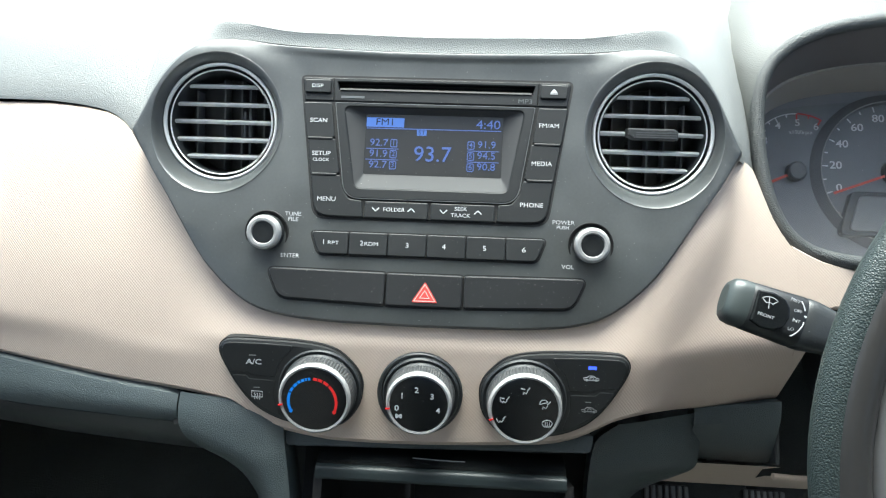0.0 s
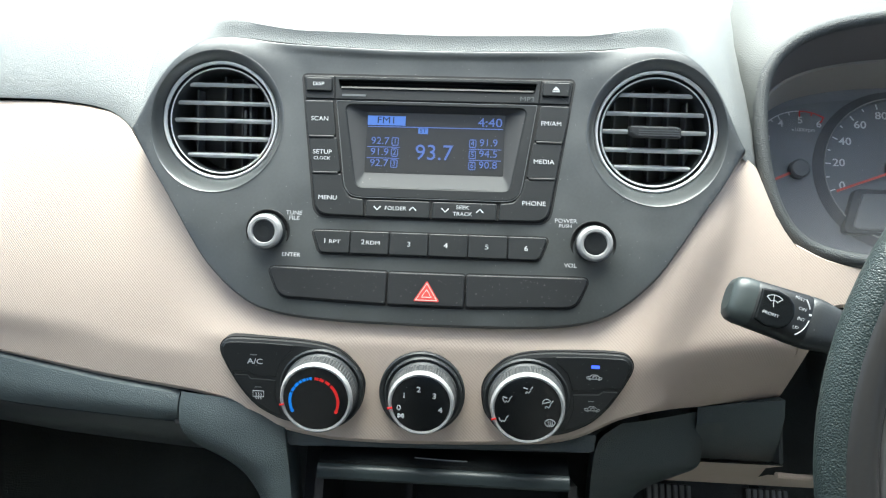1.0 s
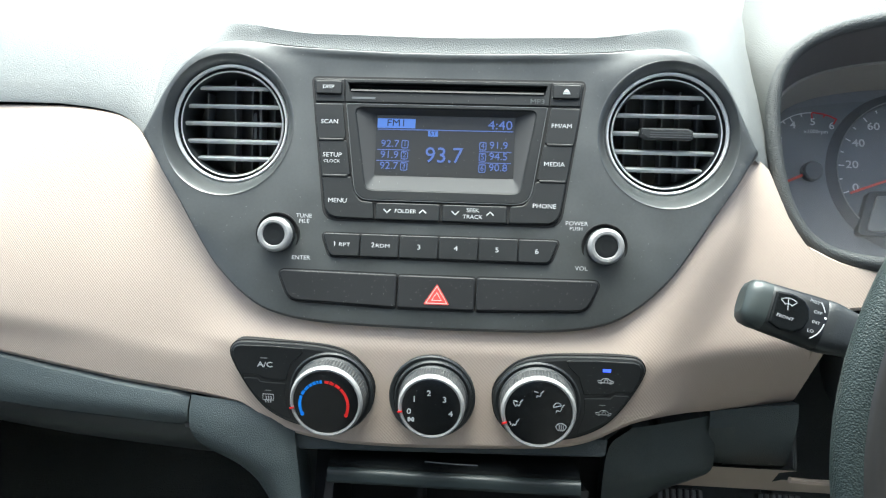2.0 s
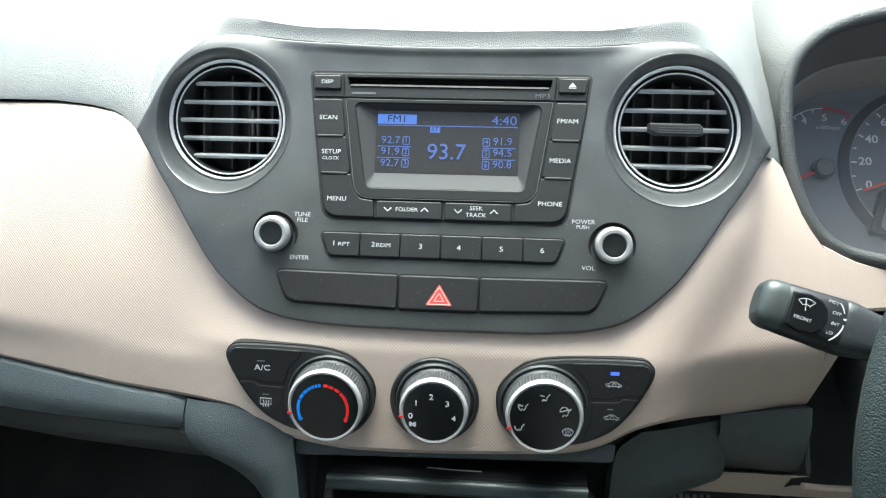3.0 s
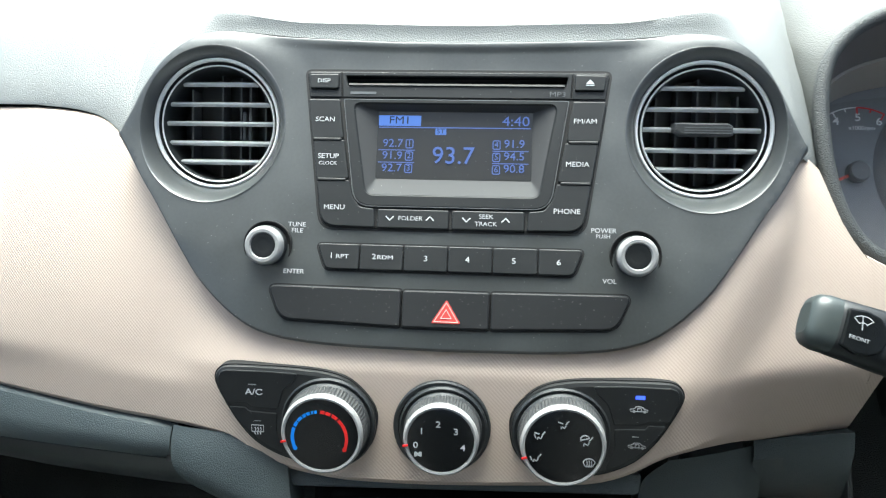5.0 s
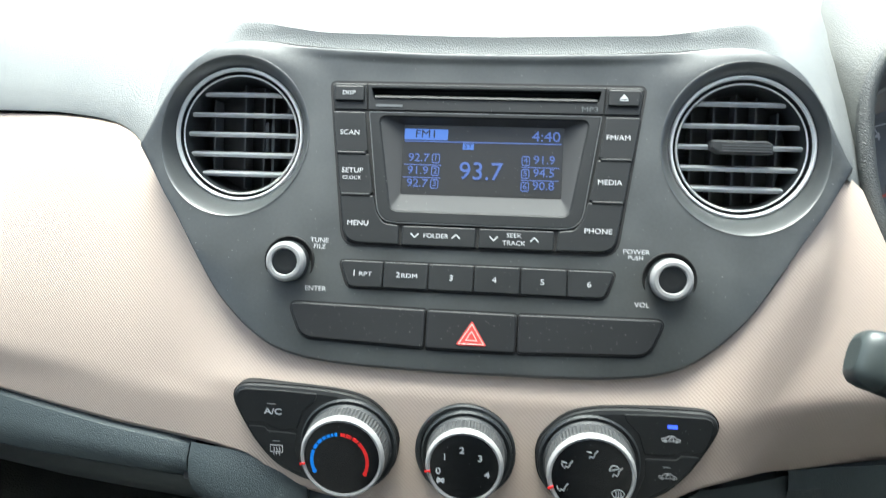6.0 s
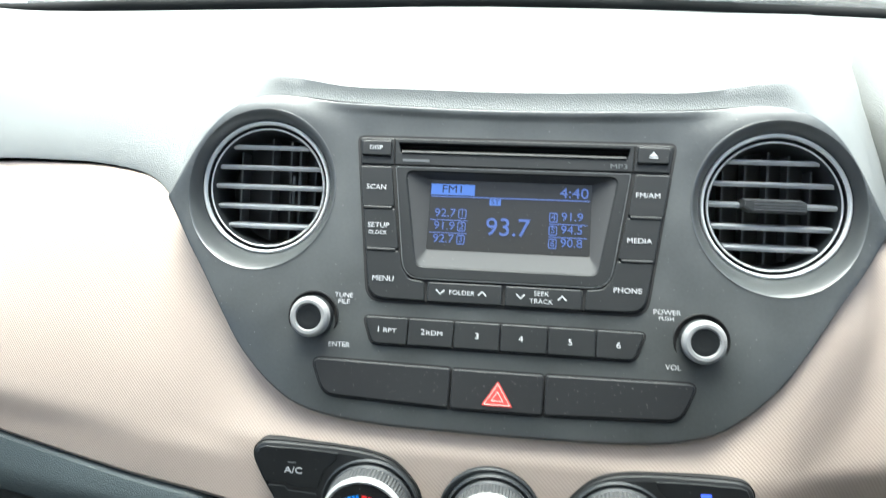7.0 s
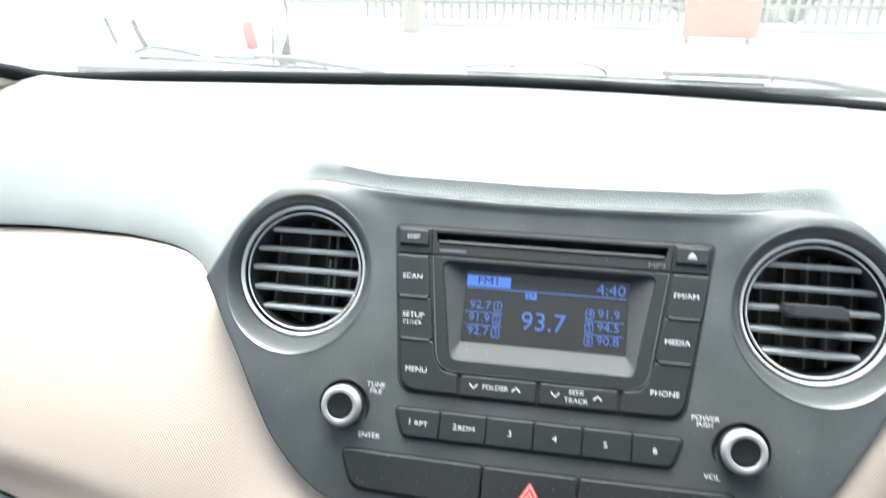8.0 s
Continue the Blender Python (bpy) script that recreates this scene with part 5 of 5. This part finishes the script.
UP = 0.86
setting("floor", block(-0.72, -2.0, 0.22, 0.72, 0.62, 0.26), CARPET, "dark carpeted car floor")
setting("wall_front", block(-0.72, 0.585, 0.26, 0.72, 0.62, 0.905), CARPET, "dark bulkhead behind the dashboard")
for q in (-1, 1):
    x0, x1 = sorted((q * 0.72, q * 0.78))
    # unseen doors; the left is lower to let in more light
    setting("door_1" if q < 0 else "door_2", block(x0, -1.0, 0.22, x1, 0.62, 0.86 if q < 0 else 1.0, 0.01), CLOTH, "unseen grey inner door panel, closed, height set for the light")
    # unseen side walls, added to cut the light from behind
    setting("wall_side", block(x0, -2.0, 0.22, x1, -1.004, 1.44, 0.01), CLOTH, "unseen grey rear side panel, added to block light")
    setting("pillar_middle", block(min(q * 0.66, q * 0.72), -1.10, 0.90, max(q * 0.66, q * 0.72), -0.98, 1.42, 0.01), HEADLINER, "grey roof pillar")
    setting("pillar_rear", block(min(q * 0.64, q * 0.72), -2.0, 0.90, max(q * 0.64, q * 0.72), -1.75, 1.42, 0.01), HEADLINER, "grey rear pillar")
    path = [(q * 0.700, 0.36, 0.885), (q * 0.685, 0.22, 1.00), (q * 0.640, -0.07, 1.20), (q * 0.59, -0.42, 1.40)]
    setting("pillar_front", tube(curve(path, 4), 0.030, 10), HEADLINER, "grey windscreen pillar")
# unseen lining, its front edge set for the sheen on the panel
setting("ceiling", sheet([[Vector((x, y, 1.415 + 0.02 * math.cos(x * 2) - 0.03 * smooth(-0.50, -0.38, y))) for y in (-2.0, -1.5, -1.0, -0.7, -0.53, -0.45, -0.40)] for x in (-0.72, -0.6, -0.4, -0.2, 0, 0.2, 0.4, 0.6, 0.72)], (0, 0, 0.03)), HEADLINER, "unseen grey fabric roof lining, edge and tone set for reflections")
setting("wall_rear", block(-0.72, -2.04, 0.22, 0.72, -2.0, 1.20), CLOTH, "grey rear wall of the cabin")
# unseen seats, added to hold back light from behind
for name, x, y in (("seat_left", -0.36, -0.80), ("seat_right", 0.36, -0.72)):
    bm = block(x - 0.25, y - 0.12, 0.30, x + 0.25, y, 1.08, 0.04)
    block(x - 0.13, y - 0.12, 1.11, x + 0.13, y - 0.03, 1.30, 0.03, bm=bm)
    setting(name, bm, CLOTH, "unseen grey cloth seat behind the viewpoint, added to block light")


def screen_foot(x, k):
    """A place on the windscreen: k runs from its foot to its head."""
    head = Vector((x * 0.84, -0.40 - 0.10 * x * x, 1.405))
    foot = Vector((x, wind_base(x), UP + 0.062))
    p = foot.lerp(head, k)
    p.z += 0.035 * math.sin(math.pi * k)
    return p


xs4 = [-0.69 + 0.069 * k for k in range(21)]
glass = setting("window_1", sheet([[screen_foot(x, k / 8) for k in range(9)] for x in xs4]), GLASS, "clear windscreen glass")
glass.visible_shadow = False
# the sheet's face looks into the cabin
if sum(p.normal.y for p in glass.data.polygons) > 0:
    glass.data.flip_normals()
foot_line = [Vector((x, wind_base(x) - 0.015 - 0.022 * smooth(-0.05, -0.30, x), UP + 0.0640 + 0.0020 * smooth(-0.05, -0.30, x) - 0.0030 * smooth(0.0, 0.25, x))) for x in xs4[2:-2]]
corner = [(0.600, -0.030, 0.0675), (0.622, -0.045, 0.075), (0.650, -0.080, 0.091), (0.690, -0.142, 0.135)]
ends = [[Vector((q * x, wind_base(q * 0.6) + y, UP + z)) for x, y, z in corner] for q in (-1, 1)]
edge = ends[0][::-1] + foot_line + ends[1]
setting("trim", tube(curve(edge, 3), 0.0086, 12), surface("black_rubber", (0.010, 0.011, 0.011), 0.8, spec=0.15), "black rubber seal at the windscreen foot")


for q in (-1, 1):
    # the moulded corner where pad, pillar and seal meet
    w = wind_base(q * 0.6)
    top = curve([(q * 0.585, w - 0.016, UP + 0.060), (q * 0.610, w - 0.037, UP + 0.064), (q * 0.645, w - 0.082, UP + 0.082), (q * 0.690, w - 0.157, UP + 0.122)], 4)
    low = curve([(q * 0.585, w - 0.030, UP + 0.067), (q * 0.630, w - 0.082, UP + 0.066), (q * 0.680, w - 0.147, UP + 0.064), (q * 0.755, w - 0.250, UP + 0.062)], 4)
    setting("trim_corner", sheet([[a, a.lerp(b, 0.5) + Vector((0, 0, -0.006)), b] for a, b in zip(top, low)]), BEIGE_PLAIN, "pale moulded corner trim under the pillar")


def on(x, k, lift):
    """A place on the outer face of the windscreen, standing off by lift."""
    return screen_foot(x, k) + Vector((0, 0.4, 0.9)).normalized() * lift


def wiper(blade, bows, arm):
    """A wiper parked on the glass: rubber blade, the bridges that carry it, and its arm."""
    w = thing("windscreen_wiper", "dark windscreen wiper parked at the foot of the glass", "wiper", pose(0, 0, 0), "wipers")
    part("blade", tube([on(x, k, 0.007) for x, k in blade], 0.0022, 6), WIPER, w, "grey rubber blade")
    for bow in bows:
        part("bridge", tube(curve([on(x, k, 0.010) for x, k in bow], 4), 0.0020, 6), WIPER, w)
    part("arm", tube(curve([on(x, k, 0.013) for x, k in arm], 4), 0.0036, 8), WIPER, w)


WIPER = surface("weathered_wiper_grey", (0.05, 0.056, 0.054), 0.5, 0.2)
wiper([(-0.494, 0.0330), (-0.43, 0.0270), (-0.36, 0.0160), (-0.281, 0.0080)],
      [[(-0.494, 0.043), (-0.472, 0.0515), (-0.450, 0.046), (-0.425, 0.032)], [(-0.411, 0.030), (-0.371, 0.0255), (-0.350, 0.0270), (-0.318, 0.0140)]],
      [(-0.365, 0.0270), (-0.325, 0.0190), (-0.285, 0.0080), (-0.22, -0.012)])
wiper([(-0.116, 0.0100), (-0.02, 0.0110), (0.09, 0.0110), (0.2, 0.0130)],
      [[(-0.116, 0.016), (-0.0785, 0.0226), (-0.060, 0.0180)], [(-0.0283, 0.0325), (0.0, 0.0330), (0.0211, 0.0310), (0.036, 0.0220), (0.0412, 0.0110)], [(0.1044, 0.0110), (0.113, 0.0190), (0.130, 0.0250), (0.17, 0.0280), (0.1957, 0.0285), (0.2079, 0.0160)]],
      [(0.10, 0.0150), (0.18, 0.0180), (0.2219, 0.0180), (0.2572, 0.0136), (0.34, -0.008)])

# ---- outside ----
CONCRETE = surface("pale_dusty_concrete", (0.50, 0.485, 0.455), 0.9, 0.12, "noise", 0.01, 30, blotch=0.4)
bm = bmesh.new()
bmesh.ops.create_grid(bm, x_segments=8, y_segments=8, size=400)
setting("ground", bm, CONCRETE, "pale dusty concrete yard")
bonnet = sheet([[Vector((x, y, UP - 0.02 - 0.16 * smooth(0.55, 1.45, y) - 0.05 * abs(x / 0.7) ** 3)) for y in (0.56, 0.7, 0.9, 1.1, 1.3, 1.4, 1.45)] for x in (-0.7, -0.5, -0.25, 0, 0.25, 0.5, 0.7)], (0, 0, -0.03))
setting("bonnet", bonnet, PAINT, "white painted bonnet of the car")
WALLPAINT = surface("pale_wall_plaster", (0.55, 0.53, 0.48), 0.9, 0.12, "noise", 0.005, 40, blotch=1.0)
STEEL = surface("grey_green_fence_paint", (0.16, 0.15, 0.12), 0.6, 0.2)
setting("wall_yard", block(-40, 14.0, 0, 40, 14.3, 3.2), WALLPAINT, "pale plastered yard wall")
fence = thing("fence", "grey-green metal bar fence on a low kerb", "fence", pose(0, 10.1, 0))
part("kerb", block(-3.1, -0.1, 0, 6, 0.1, 0.10, 0.02), CONCRETE, fence)
for z in (0.3, 1.75):
    part("rail", block(-3.1, -0.02, z, 6, 0.02, z + 0.05), STEEL, fence)
bar = block(-0.022, -0.015, 0.10, 0.022, 0.015, 1.95)
first = part("bar", bar, STEEL, fence)
for k in range(1, 72):
    o = new("bar", first.data)
    o.parent = fence
    o.location = (-3.05 + 0.125 * k, 0, 0)
first.location = (-3.05, 0, 0)


def tree(x, y, h, s):
    t = thing("tree", "street tree with a pale trunk and small dusty leaves", "tree", pose(x, y, 0), "yard trees")
    bark, leaf = surface("pale_bark", (0.26, 0.20, 0.15), 0.9, 0.3, "noise", 0.02, 25, blotch=3), surface("dusty_leaves", (0.09, 0.12, 0.05), 0.6, 0.3)
    bm = tube(curve([(0, 0, 0), (0.05, 0, h * 0.3), (-0.05, 0.1, h * 0.6), (0.1, 0, h)], 4), [0.135 - 0.005 * k for k in range(13)], 9)
    rnd = random.Random(s)
    tips = []
    for k in range(7):
        a = k * 0.9
        e = Vector((math.cos(a) * 1.5, math.sin(a) * 1.5, h + 0.6 + rnd.random()))
        tube([(0, 0, h * (0.55 + 0.05 * k)), e * 0.5 + Vector((0, 0, h * 0.45)), e], [0.09, 0.06, 0.025], 6, bm=bm)
        tips.append(e)
    part("trunk", bm, bark, t)
    verts, faces = [], []
    for k in range(2600):
        c = tips[k % 7] + Vector((rnd.gauss(0, 0.6), rnd.gauss(0, 0.6), rnd.gauss(0.1, 0.5)))
        r = Euler((rnd.random() * 6, rnd.random() * 6, rnd.random() * 6)).to_matrix()
        i = len(verts)
        verts += [c + r @ Vector(v) for v in ((-0.05, 0, 0), (0, 0.02, 0.035), (0.07, 0, 0), (0, -0.02, -0.035))]
        faces.append((i, i + 1, i + 2, i + 3))
    me = bpy.data.meshes.new("crown")
    me.from_pydata(verts, [], faces)
    me.materials.append(leaf)
    o = tagged(new("crown", me), kind="stuff")
    o.parent = t


tree(-2.20, 9.2, 2.6, 3)


def parked(name, label, m, paint, length, width, height, van):
    """A parked vehicle: body with wheel arches, glass, lights and wheels; its tail faces -y."""
    v = thing(name, label, "car", m, "parked cars")
    dark, tyre = surface(name + "_glass", (0.02, 0.025, 0.03), 0.1), surface(name + "_tyre", (0.02, 0.02, 0.02), 0.85)
    h = height
    side = [(0.0, 0.32), (0.0, 0.78), (0.06, 1.02), (0.22, h - 0.06), (0.5, h)] if van else [(0.0, 0.34), (0.0, 0.80), (0.08, 0.95), (0.55, 1.02), (1.05, h - 0.04), (1.4, h)]
    side += [(length * 0.55, h), (length * 0.72, 1.02), (length * 0.97, 0.86), (length, 0.6), (length, 0.32)]
    side = [Vector(q) for q in side]
    bm = bmesh.new()
    rows = []
    for x, shrink in ((-0.5, 0.93), (-0.48, 0.98), (-0.3, 1.0), (0.3, 1.0), (0.48, 0.98), (0.5, 0.93)):
        rows.append([Vector((x * width * (1 - 0.16 * max(0, q.y - 0.95) / max(0.1, h - 0.95)), q.x if shrink == 1 else q.x + (0.05 if q.x < length / 2 else -0.05) * (1 - shrink) * 14, 0.32 + (q.y - 0.32) * (0.97 + 0.03 * shrink))) for q in side])
    sheet(rows, bm=bm)
    for row in (rows[0], rows[-1]):
        bm.faces.new([bm.verts.new(q) for q in row])
    part("body", bm, paint, v, angle=40)
    part("rear_window", slab(corners([(-width * 0.37, 1.04), (width * 0.37, 1.04), (width * 0.32, h - 0.12), (-width * 0.32, h - 0.12)], 0.06), 0.02, 0.03, 0.0, ) if van else slab(corners([(-width * 0.34, 1.06), (width * 0.34, 1.06), (width * 0.28, h - 0.1), (-width * 0.28, h - 0.1)], 0.06), 0.70, 0.71, 0.0), dark, v)
    lamp = surface(name + "_lamp", (0.45, 0.03, 0.03), 0.2)
    for q in (-1, 1):
        part("tail_light", slab(corners([(q * width * 0.452, 0.56), (q * width * 0.485, 0.56), (q * width * 0.470, 0.70), (q * width * 0.440, 0.69)], 0.02), -0.02, 0.06, 0.01), lamp, v, "red tail light")
        for y in (length * 0.20, length * 0.80):
            wl = part("wheel", lathe([(0.0, -0.09), (0.19, -0.09), (0.21, -0.10), (0.30, -0.09), (0.31, 0.0), (0.30, 0.09), (0.0, 0.09)], 24), tyre, v, m=pose(q * (width / 2 - 0.09), y, 0.31, 0, 0, 90))
            part("rim", lathe([(0.0, -0.105), (0.15, -0.104), (0.185, -0.098)], 20), SILVER, wl)
        part("side_window", block(min(q * width * 0.47, q * width * 0.485), length * 0.2, 1.05, max(q * width * 0.47, q * width * 0.485), length * 0.6, h - 0.14, 0.02), dark, v)
    if van:
        part("reflector", block(0.0, -0.092, 0.440, 0.14, -0.07, 0.480, 0.005), lamp, v, "red bumper reflector")
        part("sticker", slab(ring2(0.54, 0.69, 0.045, 20), -0.004, 0.002, 0.0), surface("pale_blue_sticker", (0.35, 0.55, 0.75), 0.5), v, "round pale blue sticker")
        part("rear_wiper", tube([(0.235, -0.02, 0.72), (0.260, -0.025, 0.64), (0.285, -0.02, 0.58)], 0.012, 6), tyre, v, "black rear wiper")
        part("tailgate_handle", tube([(0.105, -0.02, 0.73), (0.145, -0.025, 0.60)], 0.008, 6), tyre, v, "thin black handle")
    part("bumper", block(-width * 0.49, -0.08, 0.30, width * 0.49, 0.1, 0.55, 0.05), paint if van else tyre, v)
    return v


parked("white_van", "white parked van with red tail lights", pose(-2.46, 2.98, 0, 0, 0, 20), PAINT, 4.0, 1.75, 1.85, True)
parked("dark_car", "dark grey parked hatchback at the yard wall", pose(2.45, 10.8, 0, 0, 0, 0), surface("dark_grey_paint", (0.05, 0.055, 0.065), 0.3, coat=0.5), 3.6, 1.65, 1.5, False)
board = thing("orange_board", "faded orange sheet board standing on short posts", "board", pose(1.63, 8.65, 0))
part("panel", block(-0.42, -0.02, 0.07, 0.42, 0.02, 1.65, 0.01), surface("faded_orange_sheet", (0.50, 0.11, 0.06), 0.6, 0.12), board)
for x in (-0.36, 0.33):
    part("post", block(x - 0.025, 0.021, 0.0, x + 0.025, 0.06, 1.6), STEEL, board)
